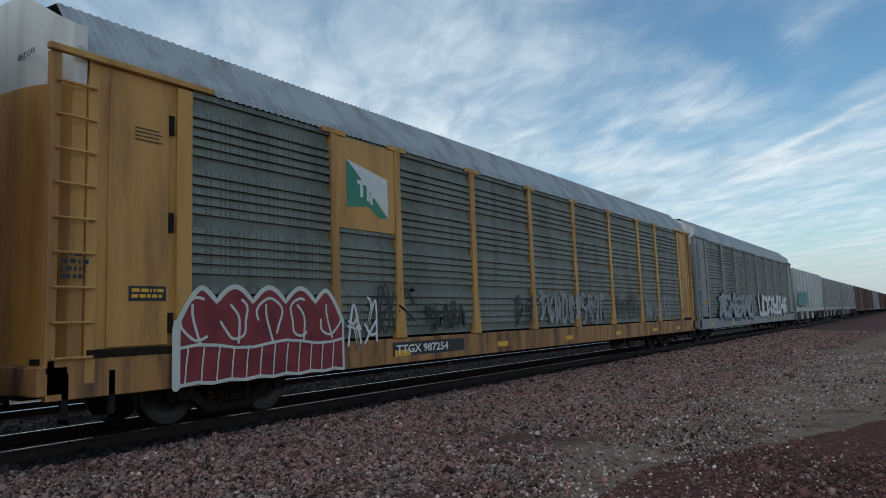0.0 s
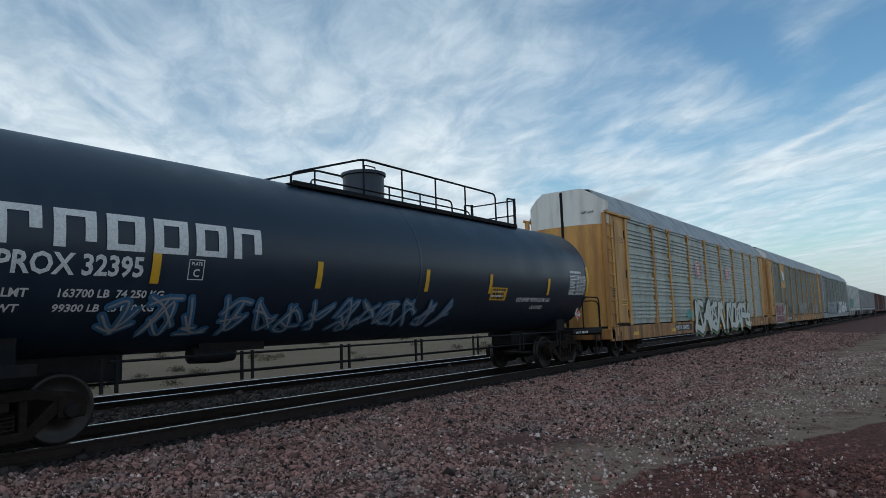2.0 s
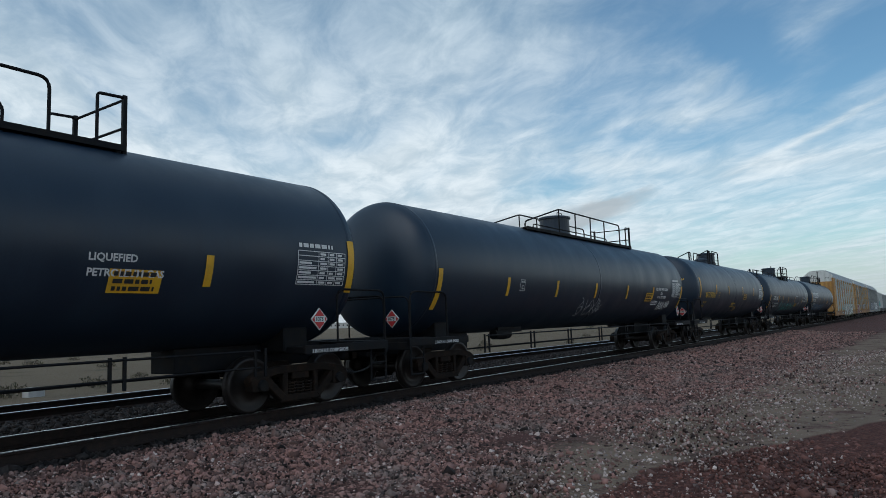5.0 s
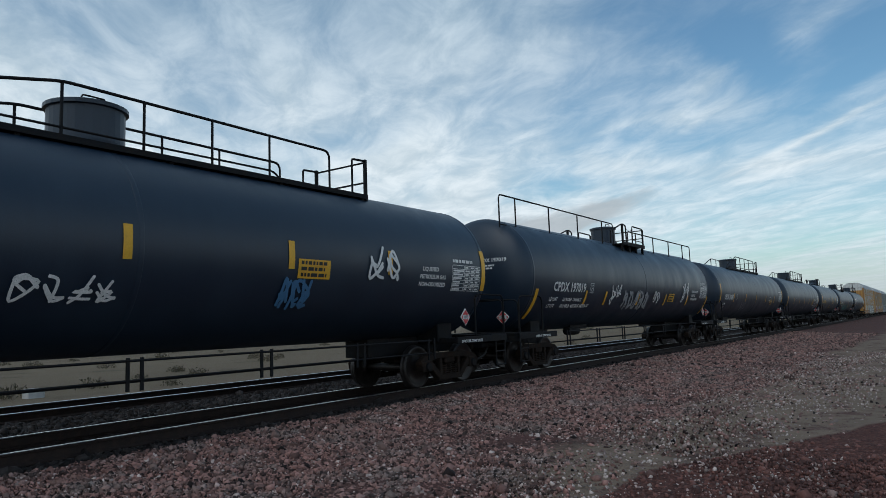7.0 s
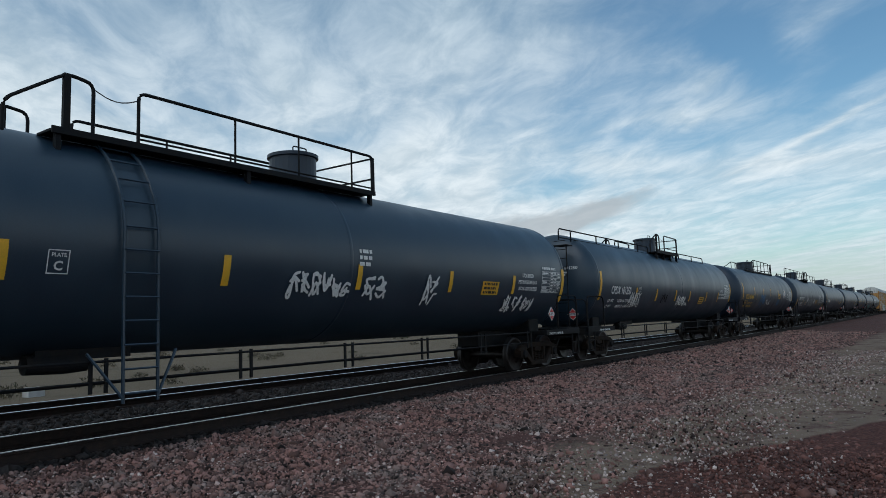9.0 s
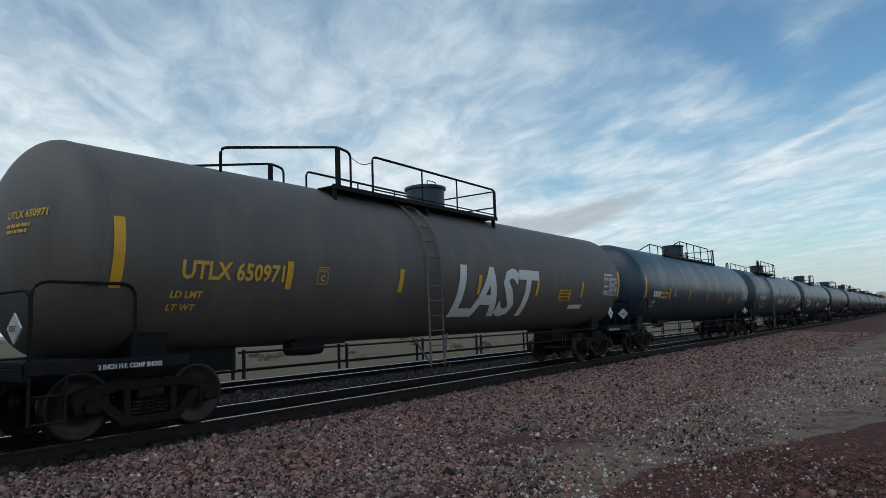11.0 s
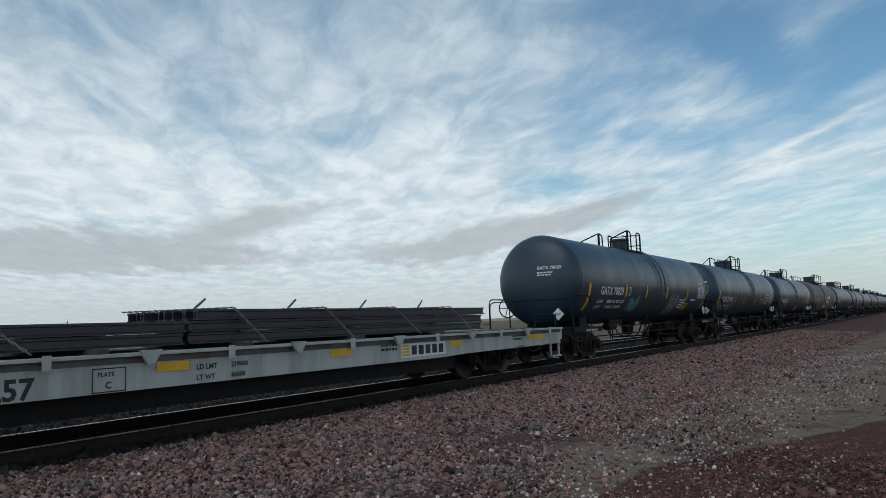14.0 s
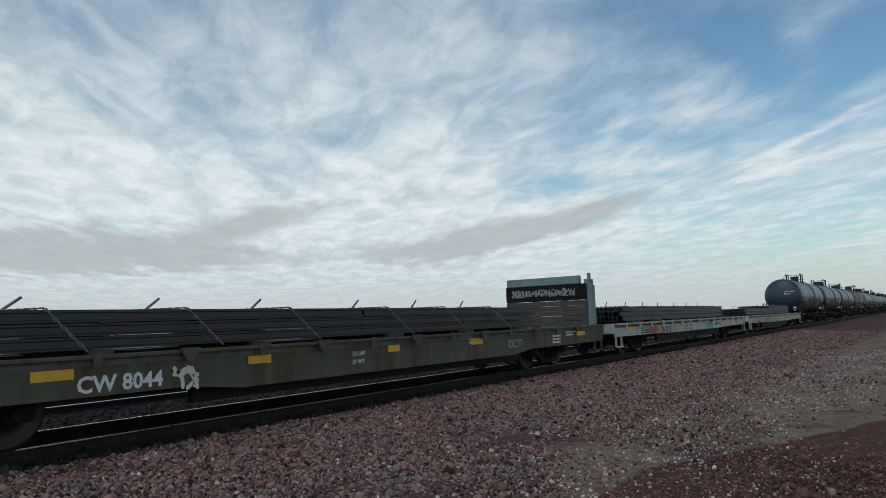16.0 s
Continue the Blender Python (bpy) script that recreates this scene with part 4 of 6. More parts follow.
    if mark:
        bars(car, hd, 0.2, 0.20, [0.5, 0.45], 0.045, ink or WHITE, 5)
        if mark[0][0] is not None and mark[0][1]:
            letters(car, mark[0][0] + " " + mark[0][1], hd, 0.2, 0.32, 0.14, ink or WHITE)
        mk, size = mark
        u0, u1 = mark_at
        if mk[0]:
            words = mk[0] + " " + mk[1]
            letters(car, words, on, u0, -0.08, 0.37, ink or WHITE, (u1 - u0) / max(p[0] for p in text_mesh(words, 0.37)[0]))
        else:
            bm = bmesh.new()
            for k in range(4):
                quads(bm, on, u0 + k * size * 0.72, u0 + k * size * 0.72 + size * 0.58, -0.11, -0.11 + size * 0.72, nv=3)
            part("mark_bars", bm, ink or WHITE, car)
        letters(car, "LD LMT", on, u0 - 0.1, -0.38, 0.155, ink or WHITE)
        letters(car, mk[2], on, u0 + 0.75, -0.38, 0.155, ink or WHITE)
        letters(car, "LT WT", on, u0 - 0.1, -0.59, 0.155, ink or WHITE)
        letters(car, mk[3], on, u0 + 0.75, -0.59, 0.155, ink or WHITE)
    if plates:
        placard(car, L - 2.2, -1.50, 1.52, *plates)
        placard(car, 0.45, -0.95, 1.5, *plates, face="end")
    table(car, on, er - 1.28, -0.12, 1.12, 0.57, int(L * 10))
    if spec:
        letters(car, spec, on, er - 1.2, 0.51, 0.11, WHITE)
    else:
        bars(car, on, er - 1.26, 0.51, [0.8], 0.07, None, 3)
    # yellow emergency panel with bars for its number
    bm = bmesh.new()
    pp = panel_at or L - 5.9
    quads(bm, on, pp, pp + 0.75, panel_v - 0.33, panel_v, nv=3, lift=0.012)
    p = part("emergency_panel", bm, YELLOW, car, "yellow notice panel")
    bars(p, on, pp + 0.06, panel_v - 0.09, [0.6, 0.55, 0.6], 0.06, INK, 4, lift=0.018)
    bm = bmesh.new()
    for a in ((0, 0.26, 0, 0.014), (0, 0.26, 0.286, 0.30), (0, 0.014, 0.014, 0.286), (0.246, 0.26, 0.014, 0.286)):
        quads(bm, on, box_at + a[0], box_at + a[1], a[2] - 0.10, a[3] - 0.10)
    pb_ = part("clearance_box", bm, ink or WHITE, car)
    letters(pb_, "PLATE", on, box_at + 0.04, 0.115, 0.065, ink or WHITE)
    letters(pb_, "C", on, box_at + 0.075, -0.05, 0.16, ink or WHITE)
    for nt in extras:
        kind, *q = nt
        if kind == "text":
            u, v, size, words = q[:4]
            letters(car, words, on, u, v, size, ink if len(q) > 4 else WHITE)
        elif kind == "bars":
            bars(car, on, *q)
        elif kind == "scrawl":
            u, v, w, h, m, seed, *rest = q
            scrawl(car, on, u, v, w, h, m, seed, *rest)
        elif kind == "logo":
            u, v, w, h, n = q
            bm = bmesh.new()
            cw = w / n
            for k in range(n):
                a = u + k * cw
                for r in ((0, .8, 0.82, 1), (0, .8, 0, .18) if k in (2, 3, 4) else (0, .22, 0, .18), (0, .22, .18, .82), (.58, .8, .18 if k not in (0,) else .42, .82)):
                    quads(bm, on, a + r[0] * cw, a + r[1] * cw, v + h * r[2], v + h * r[3], nv=4)
            part("logo_shape", bm, WHITE, car, "big white block logo")
        elif kind == "panel":
            u, v, w, h, m, lean = q
            bm = bmesh.new()
            quads(bm, on, u, u + w, v, v + h, nv=4, lift=0.016, lean=lean)
            part("sticker", bm, m, car)
    return car



# ---------------------------------------------------------------- covered car carriers
def panel_mesh(x0, x1, z0, z1, y, pitch=0.145):
    """A pressed sheet with level ribs and plain bands between groups of ribs."""
    bm = bmesh.new()
    prof = []
    z = z0
    k = 0
    while z < z1 - 0.02:
        plain = k % 6 == 0
        if plain:
            prof += [(z, 0.0), (min(z + pitch, z1), 0.0)]
        else:
            prof += [(z, 0.0), (z + pitch * 0.30, 0.0), (z + pitch * 0.34, 0.060), (min(z + pitch * 0.98, z1), 0.046)]
        z += pitch
        k += 1
    prof.append((z1, 0.0))
    rows = []
    for q, d in prof:
        rows.append((bm.verts.new((x0, y - d, q)), bm.verts.new((x1, y - d, q))))
    for (a, b), (c, d) in zip(rows, rows[1:]):
        bm.faces.new((a, b, d, c))
    # folded edges, so that the sheet has depth
    bk = [(bm.verts.new((x0, y + 0.05, q[0].co.z)), bm.verts.new((x1, y + 0.05, q[0].co.z))) for q in (rows[0], rows[-1])]
    bm.faces.new((rows[0][1], rows[0][0], bk[0][0], bk[0][1]))
    bm.faces.new((rows[-1][0], rows[-1][1], bk[1][1], bk[1][0]))
    return bm


def perforations(bm, x0, x1, z0, z1, y, pitch=0.145):
    """Columns of small dark holes on the raised ribs."""
    cols = np.arange(x0 + 0.15, x1 - 0.08, 0.085)
    k, z = 0, z0
    while z < z1 - 0.1:
        if k % 6:
            for i, x in enumerate(cols):
                if (i * 7 + 3) % 11 not in (2, 3, 8):
                    for f in (0.46, 0.76):
                        zz, q = z + pitch * f, y - 0.0615 + 0.022 * (f - 0.34)
                        bm.faces.new([bm.verts.new((x + a, q, zz + b)) for a, b in ((-.010, 0), (.010, 0), (.010, .026), (-.010, .026))])
        z += pitch
        k += 1


def auto_rack(s0, L, label, sheet, yellow, posts, flag=False, marks=None, paint=(), roundels=()):
    car = start_car("car_carrier", s0, label, "car carrier")
    W = 1.53
    e0, e1 = 0.44, L - 0.44
    zs, zd, ze, zp = 0.60, 1.12, 4.93, 5.88
    for b in ((e0, e1, -W, -W + 0.12, zs, zd - 0.03), (e0, e1, W - 0.12, W, zs, zd - 0.03)):
        part("side_sill", bevelled(boxes(b), 0.012), RACKSILL if yellow is RACKYEL else yellow, car)
    part("centre_sill", bevelled(boxes((e0 + 0.2, e1 - 0.2, -0.4, 0.4, 0.55, 0.95)), 0.012), STEEL, car)
    part("deck", boxes((e0 + 0.02, e1 - 0.02, -W + 0.1, W - 0.1, zd - 0.09, zd - 0.02)), STEEL, car)
    for xe, s in ((0, 1), (L, -1)):
        coupler(car, xe, -s)
        add_truck(car, xe + s * 3.4, s0)
        # end bay: plain yellow plate with ladder, stiles and steps
        g0, g1 = sorted((xe + s * 0.90, xe + s * 2.2))
        for y0, y1 in ((-W + 0.03, -W + 0.09), (W - 0.09, W - 0.03)):
            part("end_plate", bevelled(boxes((g0, g1, y0, y1, zd, ze)), 0.01), yellow, car)
        for y, q in ((-W, -1), (W, 1)):
            c0, c1 = sorted((xe + s * 0.42, xe + s * 0.54))
            d0, d1 = sorted((xe + s * 0.88, xe + s * 1.02))
            f0, f1 = sorted((xe + s * 2.14, xe + s * 2.38))
            yy0, yy1 = sorted((y + q * 0.0, y - q * 0.14))
            part("corner_post", bevelled(boxes((c0, c1, yy0, yy1, zd - 0.2, ze)), 0.012), yellow, car)
            part("ladder_stile", bevelled(boxes((d0, d1, yy0 - 0.004, yy1, zd - 0.35, ze - 0.25)), 0.012), yellow, car)
            k0, k1 = sorted((xe + s * 1.16, xe + s * 2.02))
            yd0, yd1 = sorted((y - q * 0.035, y + q * 0.0))
            part("bay_door", bevelled(boxes((k0, k1, yd0, yd1, zd + 0.08, ze - 0.22)), 0.012), yellow, car)
            for zh in (1.5, 2.9, 4.3):
                h0, h1 = sorted((xe + s * 2.01, xe + s * 2.09))
                part("hinge", boxes((h0, h1, yd0 - 0.012, yd1 + 0.012, zh - 0.14, zh + 0.14)), TRUCK, car)
            part("foot_rail", bevelled(boxes((g0, g1, yd0 - 0.01, yd1 + 0.01, zd - 0.04, zd + 0.07)), 0.01), TRUCK, car)
            part("door_post", bevelled(boxes((f0, f1, yy0 - 0.03, yy1, zd - 0.02, ze - 0.05)), 0.012), yellow, car)
            bm = bmesh.new()
            for k in range(9):
                z = zd - 0.02 + 0.43 * k
                tube(bm, [(xe + s * 0.47, y + q * 0.03, z), (xe + s * 0.97, y + q * 0.03, z)], 0.021)
            part("ladder", bm, yellow, car)
            bm = bmesh.new()
            g0, g1 = sorted((xe + s * 0.36, xe + s * 2.75))
            box(bm, g0, g1, y - 0.05 if q < 0 else y - 0.03, y + 0.03 if q < 0 else y + 0.05, ze - 0.02, ze + 0.07)
            part("top_rail", bevelled(bm, 0.01), yellow, car)
            bm = boxes((*sorted((xe + s * 0.62, xe + s * 0.70)), *sorted((y, y - q * 0.06)), 0.32, zd - 0.2), (*sorted((xe + s * 1.2, xe + s * 1.28)), *sorted((y, y - q * 0.06)), 0.32, zd - 0.2), (*sorted((xe + s * 0.62, xe + s * 1.28)), *sorted((y, y - q * 0.1)), 0.32, 0.37))
            part("step", bm, STEEL, car)
        # curved end doors
        for q in (-1, 1):
            bm = bmesh.new()
            ring = []
            for k in range(7):
                t = k / 6
                ang = t * math.pi / 2
                ring.append((xe + s * (0.36 + 0.62 * (1 - math.cos(ang * 0.9))), q * (0.03 + (W - 0.12) * (math.sin(ang)))))
            lo = [bm.verts.new((x, y, zd - 0.1)) for x, y in ring]
            mid = [bm.verts.new((x, y, ze - 0.35)) for x, y in ring]
            tops = [bm.verts.new((x, y, zp - 0.04 - max(0, abs(y) - 0.8) * 0.75)) for x, y in ring]
            for i in range(6):
                f = bm.faces.new((lo[i], lo[i + 1], mid[i + 1], mid[i]))
                f2 = bm.faces.new((mid[i], mid[i + 1], tops[i + 1], tops[i]))
                f2.material_index = 1
            bmesh.ops.recalc_face_normals(bm, faces=bm.faces[:])
            d = part("end_door", bm, yellow, car)
            d.data.materials.append(ENDWHITE)
            md = d.modifiers.new("thick", "SOLIDIFY")
            md.thickness = 0.05
        part("door_lock_bar", boxes((*sorted((xe + s * 0.30, xe + s * 0.36)), -0.05, 0.05, zd - 0.1, zp - 0.1)), STEEL, car)
        part("end_sill", bevelled(boxes((*sorted((xe + s * 0.34, xe + s * 0.7)), -W, W, 0.66, zd - 0.1)), 0.02), RACKSILL if yellow is RACKYEL else yellow, car)
        if s > 0:
            letters(car, "EXCESS HEIGHT CAR", on_end(xe + 0.42), 0.12, zp - 0.92, 0.11, INK, lift=0.05)
    # posts and ribbed sheets between them
    xs = [2.33] + list(posts) + [L - 2.33]
    for a, b in zip(xs, xs[1:]):
        for y, q in ((-W, -1), (W, 1)):
            if q < 0:
                part("side_panel", panel_mesh(a + 0.06, b - 0.06, zd + 0.02, ze - 0.02, y + 0.06), sheet, car)
                bm = bmesh.new()
                perforations(bm, a + 0.06, b - 0.06, zd + 0.02, ze - 0.02, y + 0.06)
                part("perforation", bm, INK, car)["kind"] = "stuff"
            else:
                part("side_panel", boxes((a, b, y - 0.06, y, zd, ze)), sheet, car)
    for x in posts:
        for y0, y1 in ((-W - 0.03, -W + 0.07), (W - 0.07, W + 0.03)):
            bm = bmesh.new()
            extrude_xz(bm, [(x - 0.09, ze - 0.06), (x - 0.09, 1.9), (x - 0.17, zd - 0.02), (x + 0.17, zd - 0.02), (x + 0.09, 1.9), (x + 0.09, ze - 0.06)], y0, y1)
            box(bm, x - 0.3, x + 0.3, y0 - 0.01, y1, ze - 0.07, ze + 0.02)
            part("side_post", bm, yellow, car)
    # corrugated roof with sloping shoulders
    bm = bmesh.new()
    cross = [(-W - 0.02, ze - 0.02), (-W + 0.05, ze + 0.14), (-0.85, zp - 0.02), (-0.3, zp + 0.03), (0.3, zp + 0.03), (0.85, zp - 0.02), (W - 0.05, ze + 0.14), (W + 0.02, ze - 0.02)]
    n = int((L - 1.5) / 0.13)
    prev = None
    for i in range(n * 2 + 1):
        x = 0.75 + (L - 1.5) * i / (n * 2)
        d = 0.012 if i % 2 else -0.012
        row = [bm.verts.new((x, y, z + d)) for y, z in cross]
        if prev:
            for j in range(len(cross) - 1):
                bm.faces.new((prev[j], row[j], row[j + 1], prev[j + 1]))
        prev = row
    rf = part("roof", bm, ROOF, car)
    on = on_flat(-W)
    if marks:
        bm = bmesh.new()
        quads(bm, on, marks[1] - 0.12, marks[1] + marks[3], 0.74, 1.01, lift=0.004)
        p = part("mark_panel", bm, INK, car)
        letters(p, marks[0], on, marks[1], 0.80, 0.22, WHITE, marks[2], lift=0.008)
    for k, x in enumerate((2.45, 6.9, 10.8, 14.6, 18.5, L - 6.2, L - 3.2)):
        bm = bmesh.new()
        quads(bm, on, x, x + 0.5, 0.74, 0.86, lift=0.005)
        part("reflector", bm, YELLOW, car)
    bm = bmesh.new()
    quads(bm, on_flat(-W), 1.44, 1.98, 1.80, 2.0, lift=0.006)
    p = part("warning_panel", bm, INK if flag else YELLOW, car)
    bars(p, on_flat(-W), 1.48, 1.92, [0.46, 0.44], 0.045, YELLOW if flag else INK, 2, lift=0.009)
    bars(car, on_flat(-W), 1.5, 4.15, [0.35, 0.4, 0.35, 0.4], 0.018, INK, 6, 3.0)
    bars(car, on_flat(-W - 0.03), 0.55, 2.35, [0.3, 0.34, 0.3, 0.3], 0.055, INK, 7)
    if flag:
        a, b = posts[0] + 0.09, posts[1] - 0.09
        part("flag_plate", bevelled(boxes((a, b, -W - 0.012, -W + 0.05, 3.15, ze - 0.07)), 0.004), yellow, car)
        fp = on_flat(-W - 0.012)
        bm = bmesh.new()
        m, w = (a + b) / 2, (b - a) * 0.36
        for name, mt, tri in (("flag_white", WHITE, [(-w, 4.45), (w, 4.22), (w, 3.45), (-w * 0.55, 4.25)]), ("flag_green", GREEN, [(-w, 4.45), (-w * 0.55, 4.25), (w * 0.95, 3.45), (w * 0.6, 3.42), (0, 3.62), (-w, 3.55)])):
            bm = bmesh.new()
            bm.faces.new([bm.verts.new(fp(m + p, q, 0.006)) for p, q in tri])
            part(name, bm, mt, car)
        bm = bmesh.new()
        for r in ((-0.30, -0.06, 4.02, 4.10), (-0.22, -0.14, 3.78, 4.02), (-0.04, 0.04, 3.72, 3.98), (0.06, 0.26, 3.80, 3.88), (0.06, 0.12, 3.66, 3.80)):
            quads(bm, fp, m + r[0], m + r[1], r[2], r[3], lift=0.010)
        part("logo_shape", bm, WHITE, car)
    for x in roundels:
        for r, mt, k in ((0.42, WHITE, 0.045), (0.38, RED, 0.049)):
            bm = bmesh.new()
            bm.faces.new([bm.verts.new(on(x - 0.1 + r * math.cos((i + .5) * math.tau / 8), 3.47 + r * math.sin((i + .5) * math.tau / 8), k - 0.02)) for i in range(8)])
            part("octagon_emblem", bm, mt, car)
        bars(car, on, x - 0.36, 3.64, [0.5, 0.4, 0.55, 0.5], 0.09, WHITE, 9, 1.5, lift=0.034)
    for p in paint:
        kind, *q = p
        if kind == "scrawl":
            scrawl(car, on, *q, lift=0.02)
        else:
            {"wild": wild, "throw": throw_up}[kind](car, on, *q)
    return car


# ---------------------------------------------------------------- flat cars with new rails
def chain(bm, a, b, sag=0.0):
    a, b = Vector(a), Vector(b)
    n = max(4, int((b - a).length / 0.07))
    for i in range(n):
        p, q = a.lerp(b, i / n), a.lerp(b, (i + 1) / n)
        z = -sag * math.sin(math.pi * (i + .5) / n)
        side = Vector((0.018, 0, 0)) if i % 2 else Vector((0, 0.018, 0.006))
        tube(bm, [p + side + Vector((0, 0, z)), q + side + Vector((0, 0, z))], 0.009, 4)
        tube(bm, [p - side + Vector((0, 0, z)), q - side + Vector((0, 0, z))], 0.009, 4)


def flat_car(s0, L, label, paint, words, stacks, bulkhead=False, colour_patch=None, wide_mark=0.0):
    car = start_car("flat_car", s0, label, "flat car")
    W = 1.45
    z0, z1 = 0.60 if bulkhead else 0.66, 1.11
    bm = bmesh.new()
    belly = 0.50 if bulkhead else 0.63
    for y0, y1 in ((-W, -W + 0.06), (W - 0.06, W)):
        extrude_xz(bm, [(0.55, z0 + 0.02), (0.55, z1), (L - 0.55, z1), (L - 0.55, z0 + 0.02), (L - 5.4, z0), (L - 6.3, belly), (6.3, belly), (5.4, z0)], y0, y1)
    for q in (-1, 1):
        y0, y1 = sorted((q * (W + 0.10), q * (W - 0.16)))
        box(bm, 0.55, L - 0.55, y0, y1, z1 - 0.03, z1 + 0.012)
    part("side_sill", bm, paint, car)
    part("deck", boxes((0.5, L - 0.5, -W + 0.06, W - 0.06, z1 - 0.06, z1)), TIMBER, car)
    # dark inset plates added to stand in for the black shadow under the car
    for q in (-1, 1):
        y0, y1 = sorted((q * (W - 0.25), q * (W - 0.35)))
        part("inner_sill", boxes((5.6, L - 5.6, y0, y1, 0.34, z1 - 0.07)), STEEL, car)
    part("centre_sill", bevelled(boxes((0.35, L - 0.35, -0.32, 0.32, 0.55, z1 - 0.06)), 0.02), STEEL, car)
    for xe, s in ((0, 1), (L, -1)):
        coupler(car, xe, -s)
        add_truck(car, xe + s * (2.4 if bulkhead and xe == 0 else 3.65), s0)
        part("end_sill", bevelled(boxes((*sorted((xe + s * 0.42, xe + s * 0.56)), -W, W, 0.78, z1)), 0.015), paint, car)
        for y in (-W, W - 0.05):
            part("step", boxes((*sorted((xe + s * 0.62, xe + s * 0.67)), y, y + 0.05, 0.32, z0 + 0.1), (*sorted((xe + s * 1.12, xe + s * 1.17)), y, y + 0.05, 0.32, z0 + 0.1), (*sorted((xe + s * 0.62, xe + s * 1.17)), y - 0.05, y + 0.06, 0.32, 0.36)), paint, car)
        bm = bmesh.new()
        ya, yb, up = (0.45, 1.3, 0.5) if xe == 0 else (-1.35, -0.7, 0.38)
        tube(bm, rounded([(xe + s * 0.6, ya, z1), (xe + s * 0.6, ya, z1 + up), (xe + s * 0.6, yb, z1 + up), (xe + s * 0.6, yb, z1)], 0.1), 0.03)
        part("grab_iron", bm, PINKPIPE if xe == 0 else STEEL, car)
    # stake pockets and winches
    n = 15
    for k in range(n):
        x = 1.4 + (L - 2.8) * k / (n - 1)
        bm = bmesh.new()
        if k % 2:
            extrude_xz(bm, [(x - 0.16, z1 + 0.04), (x + 0.16, z1 + 0.04), (x + 0.05, z1 - 0.14), (x - 0.05, z1 - 0.14)], -W - 0.15, -W - 0.10)
        else:
            box(bm, x - 0.05, x + 0.05, -W - 0.125, -W - 0.10, z1 - 0.14, z1 + 0.04)
        part("stake_pocket" if k % 2 == 0 else "chain_winch", bm, paint, car)
    on = on_flat(-W)
    letters(car, words[0], on, words[1], 0.66, 0.29 if bulkhead else 0.34, words[2], lift=0.006)
    letters(car, "LD LMT", on, 8.75, 0.83, 0.105, words[3], lift=0.006)
    letters(car, words[4], on, 9.35, 0.83, 0.105, words[3], lift=0.006)
    letters(car, "LT WT", on, 8.75, 0.68, 0.105, words[3], lift=0.006)
    letters(car, words[5], on, 9.35, 0.68, 0.105, words[3], lift=0.006)
    bars(car, on, words[1] - 2.2, 0.88, [0.6, 0.9, 1.0], 0.05, words[3], 3, lift=0.006)
    bars(car, on, L - 8.4, 0.95, [0.5, 0.5], 0.05, words[3], 4, lift=0.006)
    bars(car, on, L - 3.3, 0.95, [0.7, 0.5], 0.05, words[3], 5, lift=0.006)
    spots = ((3.26, 0.5), (6.4, 0.45), (9.75, 0.35), (12.7, 0.5), (18.5, 0.6)) if bulkhead else ((1.55, 0.8), (4.7, 0.55), (8.13, 0.5), (11.45, 0.5), (15.15, 0.45), (18.75, 0.9))
    for x, w in spots:
        bm = bmesh.new()
        quads(bm, on, x, x + w, 0.84, 0.97, lift=0.016)
        part("reflector", bm, YELLOW, car)
    # dark strip: grime plus the painted shadow of the flange above
    part("grimy_band", boxes((0.56, L - 0.56, -W - 0.012, -W + 0.02, 0.985, z1 - 0.035)), FLATBAND, car)
    if not bulkhead:
        bm = bmesh.new()
        quads(bm, on, 13.4, 14.95, 0.70, 0.97, lift=0.007)
        p = part("maker_panel", bm, WHITE, car)
        bm = bmesh.new()
        for k in range(5):
            quads(bm, on, 13.75 + k * 0.235, 13.75 + k * 0.235 + 0.17, 0.745, 0.93, lift=0.011)
        part("logo_shape", bm, INK, p)
        bm = bmesh.new()
        for k in range(4):
            quads(bm, on, 13.44, 13.68, 0.73 + 0.06 * k, 0.77 + 0.06 * k, lift=0.011)
        part("logo_stripe", bm, YELLOW, p)
    if words[0] == "CW 6257":
        letters(car, "50% VALVE", on, 18.1, 0.66, 0.085, words[3], lift=0.006)
        letters(car, "L-64-0", on, 19.75, 0.66, 0.075, words[3], lift=0.006)
        letters(car, "PLATE", on, 7.32, 0.84, 0.08, words[3], lift=0.006)
        letters(car, "C", on, 7.42, 0.69, 0.12, words[3], lift=0.006)
        bm = bmesh.new()
        for p0, p1, q0, q1 in ((7.25, 7.70, 0.64, 0.655), (7.25, 7.70, 0.935, 0.95), (7.25, 7.265, 0.655, 0.935), (7.685, 7.70, 0.655, 0.935)):
            quads(bm, on, p0, p1, q0, q1, lift=0.006)
        part("mark_frame", bm, words[3], car)
    if colour_patch:
        # pale repair panels round two of the reflectors
        for p0, p1, q0, q1 in ((17.38, 18.05, 0.67, 0.965), (19.0, 19.68, 0.80, 0.975)):
            bm = bmesh.new()
            quads(bm, on, p0, p1, q0, q1, lift=0.013)
            pnl = part("repair_panel", bm, ENDWHITE, car, "pale panel painted round a reflector")
            bm = bmesh.new()
            quads(bm, on, p0 + 0.06, p1 - 0.06, q0 + 0.12, q1 - 0.04, lift=0.019)
            part("reflector", bm, YELLOW, pnl)
        scrawl(car, on, 17.2, 0.665, 0.7, 0.08, TEALPAINT, 88, 3, 0.03, lift=0.02)
